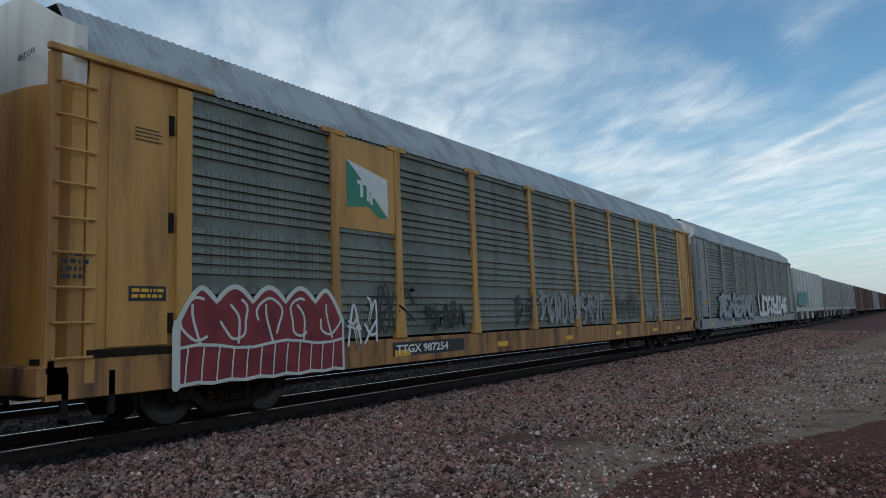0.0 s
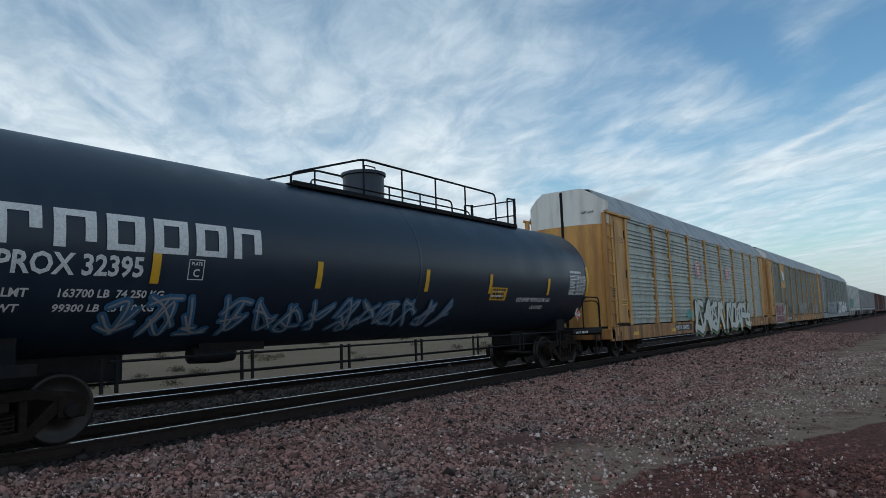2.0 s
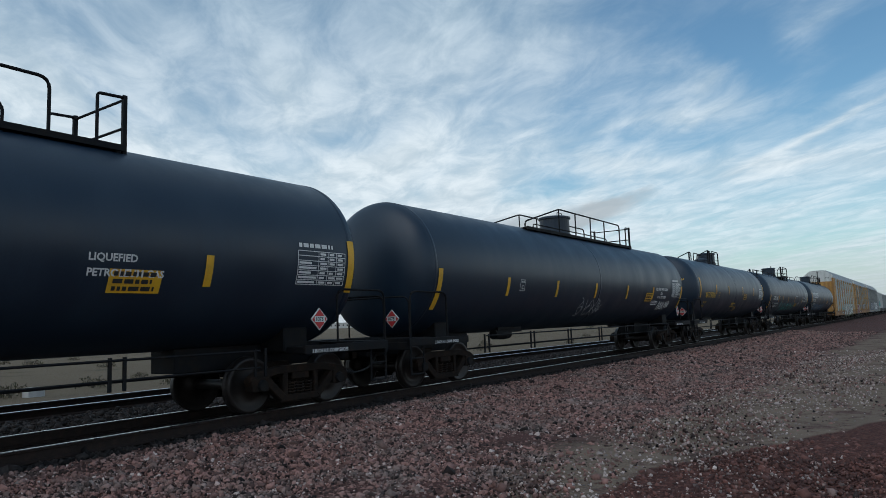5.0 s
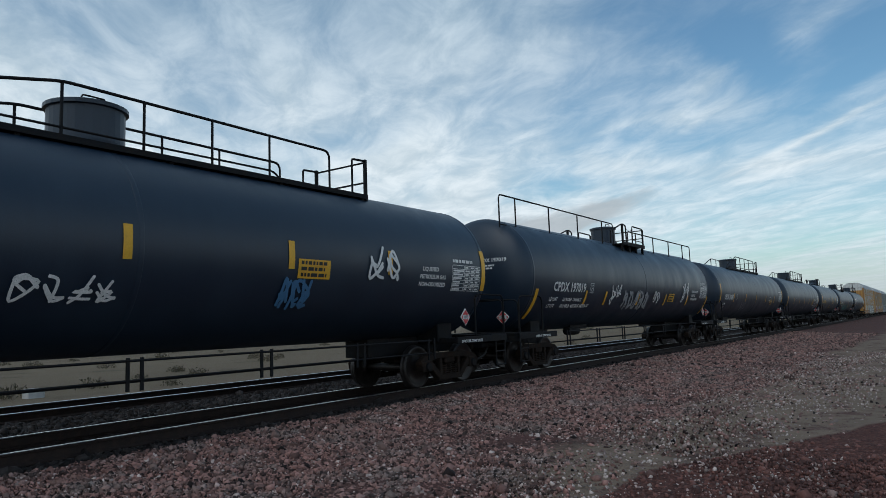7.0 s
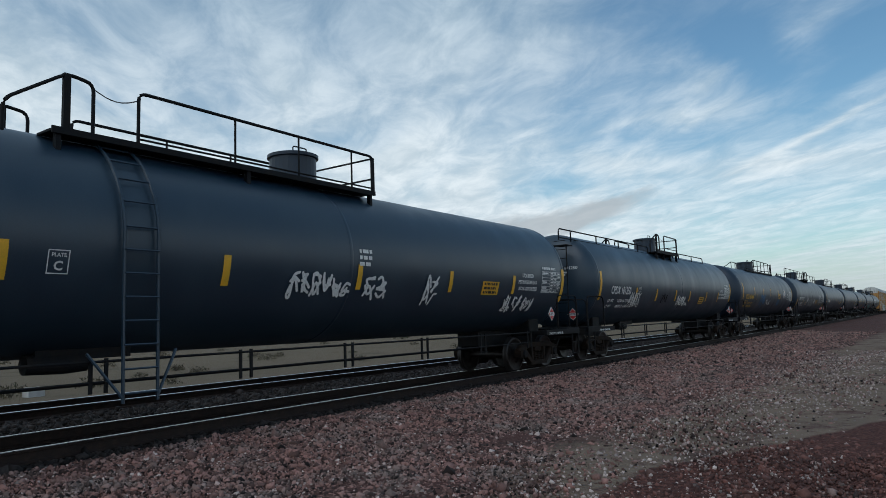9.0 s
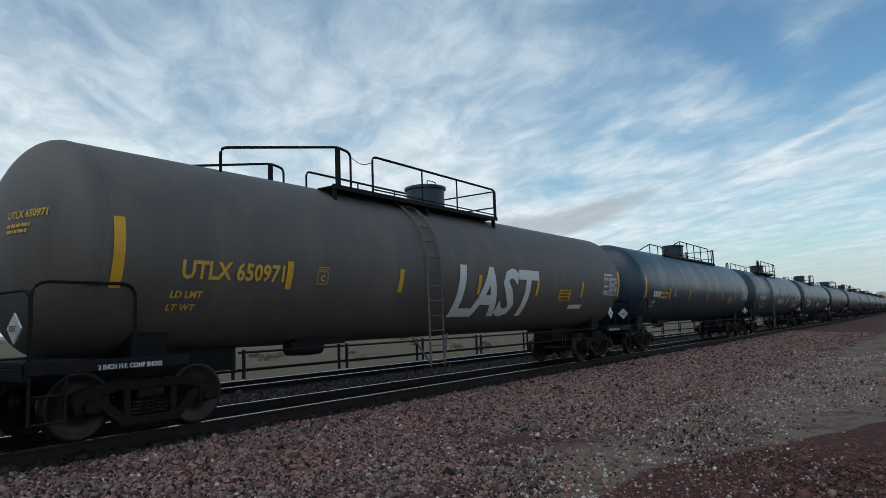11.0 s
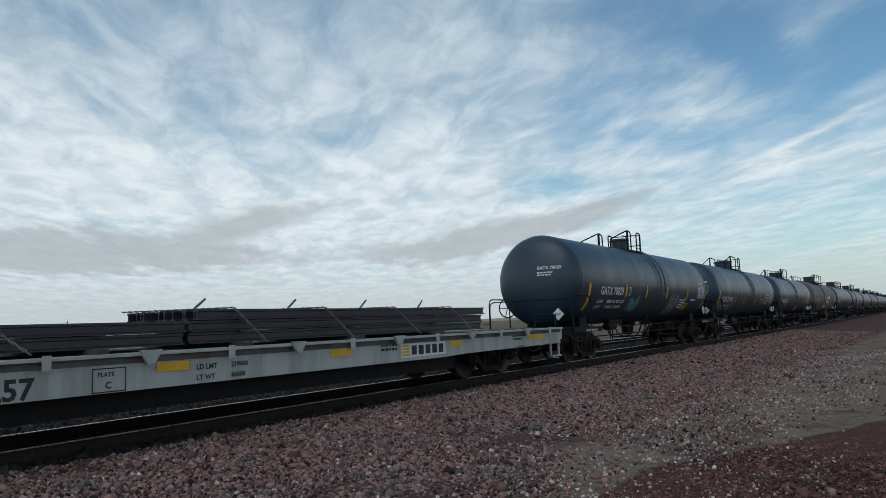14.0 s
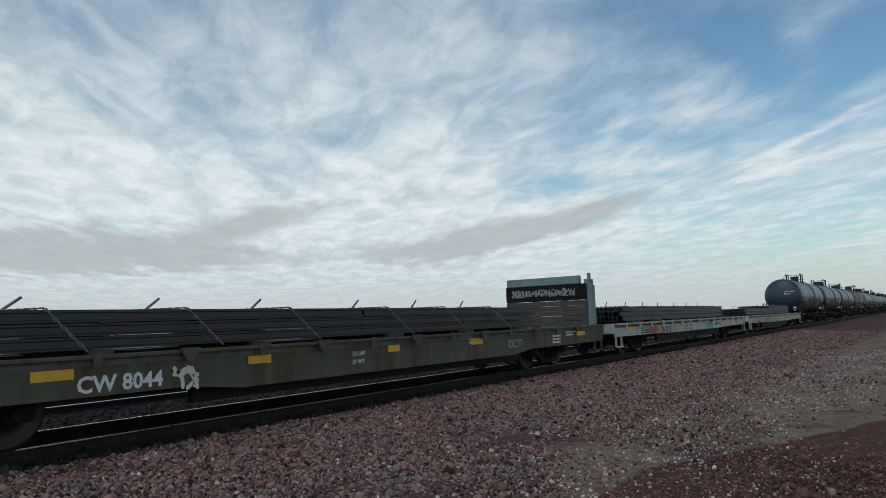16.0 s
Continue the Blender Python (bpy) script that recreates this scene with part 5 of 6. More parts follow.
        for mt, x, w in colour_patch:
            scrawl(car, on, x, 0.64, w, 0.34, mt, int(x * 7), 4, 0.05, lift=0.008)
    # the load: layers of new rails on timber spacers, chained down
    for i, (a, b, layers, half) in enumerate(stacks):
        rows = int(half * 2 / 0.165)
        z = z1 + 0.08
        prof = [(-0.07, 0), (0.07, 0), (0.07, 0.014), (0.013, 0.035), (0.013, 0.12), (0.036, 0.13), (0.036, 0.165), (-0.036, 0.165), (-0.036, 0.13), (-0.013, 0.12), (-0.013, 0.035), (-0.07, 0.014)]
        for j in range(layers):
            rnd = random.Random(i * 31 + j)
            layer = new("rail_layer")
            tagged(layer, "layer of dark new steel rails lying side by side", "rails", group="rail load")
            LOADS.append((layer, car, s0))
            for k in range(rows):
                bm = bmesh.new()
                y = -half + 0.08 + k * 0.165
                d0, d1 = rnd.uniform(-0.14, 0.14), rnd.uniform(-0.14, 0.14)
                v0 = [bm.verts.new((a + d0, y + p, z + q)) for p, q in prof]
                v1 = [bm.verts.new((b + d1, y + p, z + q)) for p, q in prof]
                bm.faces.new(v0)
                bm.faces.new(v1[::-1])
                for m in range(12):
                    bm.faces.new((v0[m], v1[m], v1[(m + 1) % 12], v0[(m + 1) % 12]))
                bmesh.ops.recalc_face_normals(bm, faces=bm.faces[:])
                part("steel_rail", bm, RAILSTEEL, layer)
            z += 0.165
            if j < layers - 1:
                for x in np.arange(a + 0.8, b - 0.3, 2.6):
                    LOADS.append((part("timber_spacer", boxes((x - 0.06, x + 0.06, -half - 0.05, half + 0.05, z, z + 0.012)), TIMBER), car, s0))
                    tagged(LOADS[-1][0], "thin timber batten between layers of rail", "batten", group="rail load")
                z += 0.012
        for x in np.arange(a + 0.7, b - 0.2, 2.6):
            LOADS.append((part("bearer", boxes((x - 0.08, x + 0.08, -W + 0.02, W - 0.02, z1 + 0.001, z1 + 0.08)), TIMBER), car, s0))
            tagged(LOADS[-1][0], "timber bearer under the stacked rails", "batten", group="rail load")
        for x in np.arange(a + 1.0, b - 0.4, 2.0):
            bm = bmesh.new()
            chain(bm, (x, -W - 0.06, z1 + 0.06), (x - 0.35, -half + 0.02, z + 0.02))
            chain(bm, (x - 0.35, -half + 0.02, z + 0.02), (x - 0.9, half, z + 0.03), 0.0)
            tube(bm, [(x - 0.5, -0.3, z + 0.03), (x - 0.25, -0.25, z + 0.20)], 0.02)
            LOADS.append((part("tie_down_chain", bm, CHAIN), car, s0))
            tagged(LOADS[-1][0], "steel chain lashing the rails to the deck", "chain", group="rail load")
    if bulkhead:
        x = L - 1.55
        part("bulkhead_frame", bevelled(boxes((x - 0.1, x + 0.06, -W + 0.22, W - 0.06, 2.445, 2.70), (x + 0.02, x + 0.5, -W, -W + 0.12, z1, 2.58), (x + 0.02, x + 0.5, W - 0.12, W, z1, 2.58), (x + 0.2, x + 0.45, -0.6, -0.45, z1, 2.58), (x + 0.2, x + 0.45, 0.45, 0.6, z1, 2.58), (x + 0.02, x + 0.55, -W - 0.02, -W + 0.02, z1, 2.4)), 0.012), TEAL, car)
        for k in range(5):
            part("bulkhead_plank", bevelled(boxes((x - 0.09, x + 0.015, -W + 0.02, W - 0.02, z1 + 0.02 + k * 0.16, z1 + 0.174 + k * 0.16)), 0.01), TIMBER, car)
        part("bulkhead_panel", bevelled(boxes((x - 0.098, x + 0.015, -W + 0.02, W - 0.02, z1 + 0.825, 2.44)), 0.008), STEEL, car, "blackened upper board with grey scrawl")
        bm = bmesh.new()
        for dy in (0.15, 0.55):
            tube(bm, [(x + 0.6, -W + dy, 0.45), (x + 0.56, -W + dy, 2.55)], 0.022)
        for k in range(7):
            tube(bm, [(x + 0.59, -W + 0.15, 0.6 + 0.3 * k), (x + 0.59, -W + 0.55, 0.6 + 0.3 * k)], 0.016)
        part("ladder", bm, STEEL, car)
        bm = boxes((x + 0.12, x + 0.3, -W - 0.02, -W + 0.06, 2.5, 2.78))
        part("lifting_eye", bevelled(bm, 0.03), TEAL, car)
        bm = bmesh.new()
        for k, cut in enumerate(((0, 1, 1, 1), (1, 1, 1, 0), (0, 1, 0, 1))):
            p0, p1 = 14.45 + k * 0.24, 14.64 + k * 0.24
            for on_, q in zip((1, 1) + cut[2:], ((p0, p1, 0.84, 0.875), (p0, p0 + 0.045, 0.70, 0.84), (p0 + 0.045, p1, 0.68, 0.715), (p1 - 0.045, p1, 0.715, 0.84))):
                if on_:
                    quads(bm, on, *q, lift=0.006)
        part("logo_shape", bm, GREYPAINT, car, "worn pale block logo")
        bars(car, on, 16.9, 0.86, [0.5, 0.5, 0.5], 0.05, WHITE, 9, lift=0.006)
        scrawl(car, on, 5.1, 0.58, 0.42, 0.3, SPRAYWHITE, 79, 2, 0.06, lift=0.008)
        scrawl(car, lambda u, v, k=0.006: (x - 0.1 - k, -u, v), -1.2, 2.08, 2.3, 0.24, GREYPAINT, 77, None, 0.03)
    return car


LOADS = []


# ---------------------------------------------------------------- far cars: hoppers and box cars
def hopper_car(s0, L, label, paint, ht=4.6, patch=None):
    car = start_car("hopper_car", s0, label, "hopper car")
    W = 1.55
    bm = bmesh.new()
    extrude_xz(bm, [(1.0, 1.55), (0.5, 2.6), (0.5, ht - 0.25), (0.8, ht), (L - 0.8, ht), (L - 0.5, ht - 0.25), (L - 0.5, 2.6), (L - 1.0, 1.55)], -W, W)
    bmesh.ops.bevel(bm, geom=bm.edges[:], offset=0.12, segments=2, affect="EDGES", clamp_overlap=True)
    part("body", bm, paint, car)
    part("side_sill", boxes((0.5, L - 0.5, -W - 0.03, -W + 0.1, 1.2, 1.55), (0.5, L - 0.5, W - 0.1, W + 0.03, 1.2, 1.55), (0.4, L - 0.4, -0.3, 0.3, 0.7, 1.2)), paint, car)
    for k in range(9):
        x = 1.4 + (L - 2.8) * k / 8
        part("side_post", boxes((x - 0.05, x + 0.05, -W - 0.07, -W + 0.02, 1.5, ht - 0.2)), paint, car)
    for k in range(3):
        x = L / 2 + (k - 1) * 3.4
        bm = bmesh.new()
        extrude_xz(bm, [(x - 1.5, 1.6), (x + 1.5, 1.6), (x + 0.4, 0.5), (x - 0.4, 0.5)], -1.2, 1.2)
        part("hopper_bay", bm, paint, car)
    part("roof_walk", boxes((0.6, L - 0.6, -0.9, -0.4, ht + 0.12, ht + 0.18), (0.6, L - 0.6, 0.4, 0.9, ht + 0.12, ht + 0.18), (0.9, L - 0.9, -0.3, 0.3, ht - 0.02, ht + 0.08)), STEEL, car)
    bm = bmesh.new()
    for xe, s in ((0.35, 1), (L - 0.35, -1)):
        for y in (-W, -W + 0.45):
            tube(bm, [(xe, y, 0.5), (xe, y, ht)], 0.025)
        for k in range(12):
            tube(bm, [(xe, -W, 0.6 + 0.33 * k), (xe, -W + 0.45, 0.6 + 0.33 * k)], 0.016)
    part("end_ladder", bm, paint, car)
    for xe, s in ((0, 1), (L, -1)):
        coupler(car, xe, -s)
        add_truck(car, xe + s * 2.1, s0)
    if patch:
        scrawl(car, on_flat(-W - 0.07), 1.2, 1.7, 5.5, 1.1, patch, 21, None, 0.12, fill=GREYPAINT, fill_thick=0.3)
    return car


def box_car(s0, L, label, paint, ht=4.7):
    car = start_car("box_car", s0, label, "box car")
    W = 1.5
    part("body", bevelled(boxes((0.5, L - 0.5, -W, W, 1.05, ht - 0.15)), 0.03), paint, car)
    part("side_sill", boxes((0.5, L - 0.5, -W - 0.03, -W + 0.1, 0.85, 1.1), (0.4, L - 0.4, -0.3, 0.3, 0.7, 1.05)), paint, car)
    for k in range(14):
        x = 0.8 + (L - 1.6) * k / 13
        part("side_post", boxes((x - 0.05, x + 0.05, -W - 0.05, -W + 0.01, 1.1, ht - 0.2)), paint, car)
    part("door", bevelled(boxes((L / 2 - 1.5, L / 2 + 1.5, -W - 0.1, -W - 0.04, 1.1, ht - 0.35)), 0.02), paint, car)
    bm = bmesh.new()
    extrude_yz = [(-W - 0.02, ht - 0.2), (-W, ht - 0.1), (0, ht), (W, ht - 0.1), (W + 0.02, ht - 0.2)]
    a = [bm.verts.new((0.45, y, z)) for y, z in extrude_yz]
    b = [bm.verts.new((L - 0.45, y, z)) for y, z in extrude_yz]
    for i in range(4):
        bm.faces.new((a[i], b[i], b[i + 1], a[i + 1]))
    bm.faces.new(a)
    bm.faces.new(b[::-1])
    part("roof", bm, ROOF, car)
    for xe, s in ((0, 1), (L, -1)):
        coupler(car, xe, -s)
        add_truck(car, xe + s * 2.3, s0)
    return car


# ---------------------------------------------------------------- the country beyond the tracks
def shrub(x, y, r, seed, material, up=0.75):
    """A low dry bush: bent stems and many small leaf blades, uneven and full of gaps."""
    rnd = random.Random(seed)
    ob = new("shrub")
    ob.location = (x, y, ground_z(y))
    tagged(ob, "low dry desert shrub on bare earth", "shrub", group="shrubs on the field")
    bm = bmesh.new()
    for k in range(9):
        a = rnd.uniform(0, math.tau)
        q = r * rnd.uniform(0.3, 0.9)
        tube(bm, [(0, 0, -0.03), (q * 0.4 * math.cos(a), q * 0.4 * math.sin(a), r * up * 0.4), (q * math.cos(a), q * math.sin(a), r * up * rnd.uniform(0.6, 1))], 0.012 * r + 0.004, 4)
    part("stem", bm, BARK, ob)
    bm = bmesh.new()
    for k in range(160):
        a, q = rnd.uniform(0, math.tau), r * math.sqrt(rnd.random())
        z = r * up * (0.1 + 0.95 * rnd.random() * math.sqrt(max(0.05, 1 - (q / r) ** 2)))
        m = pose(q * math.cos(a), q * math.sin(a), z, rnd.uniform(0, 360), rnd.uniform(0, 360), rnd.uniform(0, 360))
        w = r * rnd.uniform(0.06, 0.13)
        bm.faces.new([bm.verts.new(m @ Vector(c)) for c in ((-w, 0, 0), (0, -w * 0.4, 0), (w, 0, 0.2 * w), (0, w * 0.4, 0))])
    part("foliage", bm, material, ob)
    return ob


def tree(x, y, h, seed):
    rnd = random.Random(seed)
    ob = new("tree")
    ob.location = (x, y, ground_z(y))
    tagged(ob, "dark green broad tree far across the field", "tree", group="trees on the field")
    bm = bmesh.new()
    tube(bm, [(0, 0, -0.1), (0.05 * h, 0, 0.25 * h), (0.03 * h, 0.03 * h, 0.55 * h)], 0.035 * h, 7)
    tips = []
    for k in range(8):
        a = k * math.tau / 8 + rnd.uniform(-.3, .3)
        tip = Vector((0.38 * h * math.cos(a) * rnd.uniform(.5, 1), 0.38 * h * math.sin(a) * rnd.uniform(.5, 1), h * rnd.uniform(0.5, 0.95)))
        tube(bm, [(0.04 * h, 0.01 * h, 0.3 * h), tip * 0.6 + Vector((0, 0, 0.1 * h)), tip], 0.014 * h, 5)
        tips.append(tip)
    part("trunk", bm, BARK, ob)
    bm = bmesh.new()
    for k in range(700):
        c = rnd.choice(tips) + Vector((rnd.gauss(0, 0.11), rnd.gauss(0, 0.11), rnd.gauss(0, 0.08))) * h
        m = Matrix.Translation(c) @ pose(0, 0, 0, rnd.uniform(0, 360), rnd.uniform(0, 360), rnd.uniform(0, 360))
        w = h * rnd.uniform(0.02, 0.045)
        bm.faces.new([bm.verts.new(m @ Vector(v)) for v in ((-w, 0, 0), (0, -w * .5, 0), (w, 0, .2 * w), (0, w * .5, 0))])
    part("crown", bm, LEAF, ob)


def shed(x, y, w, d, h, turn, label):
    ob = new("building")
    ob.matrix_world = pose(x, y, ground_z(y), 0, 0, turn)
    tagged(ob, label, "building", group="far buildings")
    part("wall", bevelled(boxes((-w / 2, w / 2, -d / 2, d / 2, -0.2, h)), 0.05), PALEWALL, ob)
    bm = bmesh.new()
    extrude_xz(bm, [(-w / 2 - 0.3, h), (w / 2 + 0.3, h), (w / 2 + 0.3, h + 0.15), (0, h + 0.14 * w * 0.5 if w < 9 else h + 0.6), (-w / 2 - 0.3, h + 0.15)], -d / 2 - 0.3, d / 2 + 0.3)
    part("roof", bm, ROOF, ob)
    for k in range(max(2, int(w / 4))):
        u = -w / 2 + (k + 0.5) * w / max(2, int(w / 4))
        part("window", boxes((u - 0.6, u + 0.6, -d / 2 - 0.04, -d / 2 + 0.02, h * 0.4, h * 0.75)), INK, ob)


def at(px, dist):
    """A place on the field in a direction given across the view."""
    a = radians(TURN) + math.atan((px - 784) / 1200)
    return dist * math.sin(a), dist * math.cos(a)


def country():
    rnd = random.Random(12)
    for k in range(46):
        d = rnd.uniform(24, 75)
        x, y = at(rnd.uniform(-60, 1250), d)
        if y > YF + 4.5:
            shrub(x, y, rnd.uniform(0.25, 0.6), 100 + k, SHRUB)
    for k in range(40):
        x, y = at(rnd.uniform(-60, 1300), rnd.uniform(80, 330))
        shrub(x, y, rnd.uniform(0.5, 1.4), 200 + k, SHRUB if k % 3 else LEAF)
    for px, d, h in ((32, 330, 6.0), (66, 330, 5.2), (82, 335, 5.6), (102, 325, 7.0), (245, 420, 5.0), (400, 500, 5.5)):
        tree(*at(px, d), h, int(px))
    for px, d, w, h in ((155, 420, 26, 4.0), (205, 430, 18, 3.4), (262, 440, 22, 4.4), (345, 600, 30, 4.5), (610, 700, 36, 5.0)):
        shed(*at(px, d), w, 9, h, -rnd.uniform(15, 45), "pale low building far across the field")
    # utility poles with a cross arm, very far
    for k, (px, d) in enumerate(((118, 380), (230, 500), (300, 420), (355, 520), (470, 560), (540, 640))):
        x, y = at(px, d)
        ob = new("utility_pole")
        ob.matrix_world = pose(x, y, ground_z(y), 0, 0, 30)
        tagged(ob, "thin wooden utility pole with cross arm", "utility pole", group="utility poles")
        bm = bmesh.new()
        tube(bm, [(0, 0, -0.2), (0, 0, 9)], 0.16, 7)
        part("pole", bm, BARK, ob)
        part("cross_arm", boxes((-1.2, 1.2, -0.06, 0.06, 8.2, 8.35)), BARK, ob)
    # long low rise on the skyline
    bm = bmesh.new()
    base, crest = [], []
    n = 60
    for i in range(n + 1):
        a = radians(-8 + 70 * i / n)
        h = 8 + 16 * max(0, noise.noise(Vector((i * 0.16, 3, 0)))) + 3 * noise.noise(Vector((i * 0.7, 9, 0)))
        base.append(bm.verts.new((2600 * math.sin(a), 2600 * math.cos(a), -2)))
        crest.append(bm.verts.new((2700 * math.sin(a), 2700 * math.cos(a), h)))
    for i in range(n):
        bm.faces.new((base[i], crest[i], crest[i + 1], base[i + 1]))
    tagged(part("far_hills", bm, SAND), "long low hazy rise on the skyline", "hills", kind="structure")
    # a pale block beside the line
    bm = boxes((-0.25, 0.25, -0.2, 0.2, -0.05, 0.28))
    ob = part("marker_block", bevelled(bm, 0.03), PALEWALL)
    ob.location = (*at(62, 24.5), ground_z(22))
    tagged(ob, "pale concrete block lying on the bare earth", "block")


country()


# ---------------------------------------------------------------- the train, from its far end to the last car
LPG = (RED, WHITE, "1075")
HOT = (WHITE, WHITE, "3257")


def build_train():
    box_car(138.6, 20.5, "dark oxide red box car with ribbed sides", BOXRED)
    box_car(117.6, 20.5, "dark oxide red box car in the line", BOXRED)
    for k in range(10):
        box_car(159.6 + 21 * k, 20.5, "dark box car far along the line", BOXRED if k % 3 else HOPGREY)
    hopper_car(S["h3"], 19.5, "grey covered hopper car", HOPGREY)
    hopper_car(S["h2"], 18.4, "light grey covered hopper car with dark ends", HOPGREY)
    hopper_car(S["h1"], 18.6, "pale covered hopper car with teal graffiti", HOPWHITE, 4.75, TEALPAINT)
    P = [4.9 + 2.07 * k for k in range(10)]
    auto_rack(S["ar3"], S["h1"] - S["ar3"], "grey covered car carrier with painted lower side", PANELD, HOPGREY, [5.4 + 2.95 * k for k in range(7)],
              paint=[("wild", 4.0, 1.15, 8.0, 1.1, 7, GREYPAINT, INK, 5, BLUEPAINT), ("wild", 14.0, 1.15, 10.0, 1.1, 8, WHITE, GREYPAINT, 8)])
    auto_rack(S["ttgx"], S["ar3"] - S["ttgx"], "yellow car carrier with dirty grey ribbed panels and flag emblem", PANELD, RACKYEL, TTGX_POSTS, flag=True, marks=("TTGX 987254", 6.95, 1.35, 2.4),
              paint=[("throw", 2.12, 0.62, 3.3, 1.4, 5, MAROON, SPRAYWHITE), ("scrawl", 5.5, 0.9, 0.9, 1.0, WHITE, 92), ("scrawl", 6.3, 1.2, 1.3, 1.0, INK, 3), ("scrawl", 7.9, 1.2, 1.5, 0.6, INK, 94), ("scrawl", 11.6, 1.2, 1.1, 0.9, INK, 95), ("scrawl", 13.0, 1.2, 4.6, 0.9, GREYPAINT, 4, None, 0.09), ("scrawl", 18.5, 1.2, 2.4, 0.9, INK, 6), ("scrawl", 21.5, 1.2, 3.0, 0.8, GREYPAINT, 97)])
    auto_rack(S["ettx"], S["ttgx"] - S["ettx"], "yellow car carrier with grey ribbed panels and white graffiti", PANEL, RACKYEL, ETTX_POSTS, marks=("ETTX 704752", 7.45, 1.5, 2.35),
              roundels=(11.43, 17.15), paint=[("wild", 10.2, 0.72, 5.2, 1.2, 4, SPRAYWHITE, INK, 15, OLIVE), ("wild", 16.0, 0.72, 5.6, 1.15, 5, SPRAYWHITE, INK, 23, OLIVE), ("scrawl", 9.0, 1.2, 1.0, 0.4, TEALPAINT, 91)])
    T = S
    tank_car(T["pro"], T["ettx"] - T["pro"], "black gas tank car with big white block logo", BLACK, ("long", 7.15, 15.55, 9.15, 0, 0.46), None, (("PROX", "32395", "163700 LB  74 250 KG", "99300 LB  45 050 KG"), 0.31), LPG,
             [("logo", 1.95, 0.25, 3.95, 0.48, 6), ("text", 14.2, -0.36, 0.15, "LIQUEFIED PETROLEUM GAS"), ("text", 15.1, -0.58, 0.14, "ODORIZED"),
              ("scrawl", 3.3, -1.08, 8.1, 0.72, GREYPAINT, 31, 13, 0.035, BLUEPAINT, 0.13), ("bars", 12.9, -0.25, [0.5], 0.16)], panel_at=12.85, panel_v=-0.01, mark_at=(1.98, 3.8), box_at=4.48, stripes=[3.98, 7.06, 10.2, 12.77, 15.86], vs=(0.75, 0.30), ends=(1.4, 19.1))
    tank_car(T["gatx"], T["pro"] - T["gatx"], "black gas tank car with teal graffiti and top walkway", BLACK, ("dome", 7.3, 11.6, 8.75, 0, 0.48), None, (("GATX", "9432", "164100 LBS  74450 KGS", "98900 LBS  44350 KGS"), 0.31), LPG,
             [("text", 11.95, 0.25, 0.078, "1/2 INCH CERAMIC FIBER INSULATION"), ("text", 16.1, 0.12, 0.15, "ODORIZED"), ("text", 15.65, -0.14, 0.14, "LIQUEFIED PETROLEUM GAS"), ("text", 17.45, 0.26, 0.14, "FRA AIP"), ("bars", 13.6, -0.25, [0.35, 0.7, 0.5], 0.045),
              ("scrawl", 6.4, -0.98, 5.4, 0.83, TEALPAINT, 37, 8, 0.045), ("scrawl", 5.5, -0.67, 0.5, 0.54, TEALPAINT, 38, 2, 0.05)], stripes=[4.59, 6.3, 8.66, 11.78, 15.46], panel_at=12.26, panel_v=-0.26, vs=(0.27, 0.23), ends=(1.31, 18.76), mark_at=(2.38, 4.25), box_at=4.78, walks=[(-0.05, 7.6, 0.0), (11.5, 17.0, 0.0)])
    tank_car(T["natx"], T["gatx"] - T["natx"], "black gas tank car with orange stencilled marks", BLACK, ("tall", 5.3, 9.75, 7.55, 0, 0.46), None, (("NATX", "302061", "", ""), 0.31), LPG,
             [("bars", 8.2, -0.4, [0.9, 0.6, 0.9], 0.06, STENYEL), ("scrawl", 9.2, -0.9, 0.5, 0.4, STENYEL, 41, 2, 0.03)], ink=STENYEL, panel_at=10.8, panel_v=0.2, stripes=[4.53, 7.15, 10.5, 13.5], mark_at=(2.49, 4.36), box_at=5.03, vs=(0.85, 0.57), ends=(1.6, 16.58))
    tank_car(T["x"], T["natx"] - T["x"], "black gas tank car with white stencilled warnings", BLACK, ("long", 6.9, 15.5, 9.2, 0, 0.5), None, None, LPG,
             [("text", 15.84, 0.12, 0.135, "LIQUEFIED  PETROLEUM"), ("text", 16.45, -0.05, 0.135, "GAS"), ("text", 16.15, -0.2, 0.135, "NON ODORIZED"), ("bars", 15.6, -0.34, [0.75, 0.8, 0.7], 0.04),
              ("scrawl", 16.47, -0.69, 0.85, 0.36, WHITE, 43, 5, 0.03), ("scrawl", 17.35, -0.62, 0.5, 0.33, WHITE, 46, 3, 0.03), ("scrawl", 9.0, -0.9, 1.8, 0.7, GREYPAINT, 44, 4, 0.03)], vs=(0.33, 0.23), ends=(1.42, 19.18), stripes=[4.4, 7.2, 10.0, 12.8, 15.55])
    tank_car(T["y"], T["x"] - T["y"], "black gas tank car with low dome railing", BLACK, ("long", 6.9, 15.5, 9.2, 0, 0.5), None, (("CPDX", "190085", "", ""), 0.30), LPG,
             [("text", 14.6, 0.1, 0.14, "LIQUEFIED"), ("text", 14.6, -0.1, 0.14, "PETROLEUM GAS"), ("scrawl", 6.5, -0.7, 1.2, 0.5, GREYPAINT, 45, 3, 0.03)])
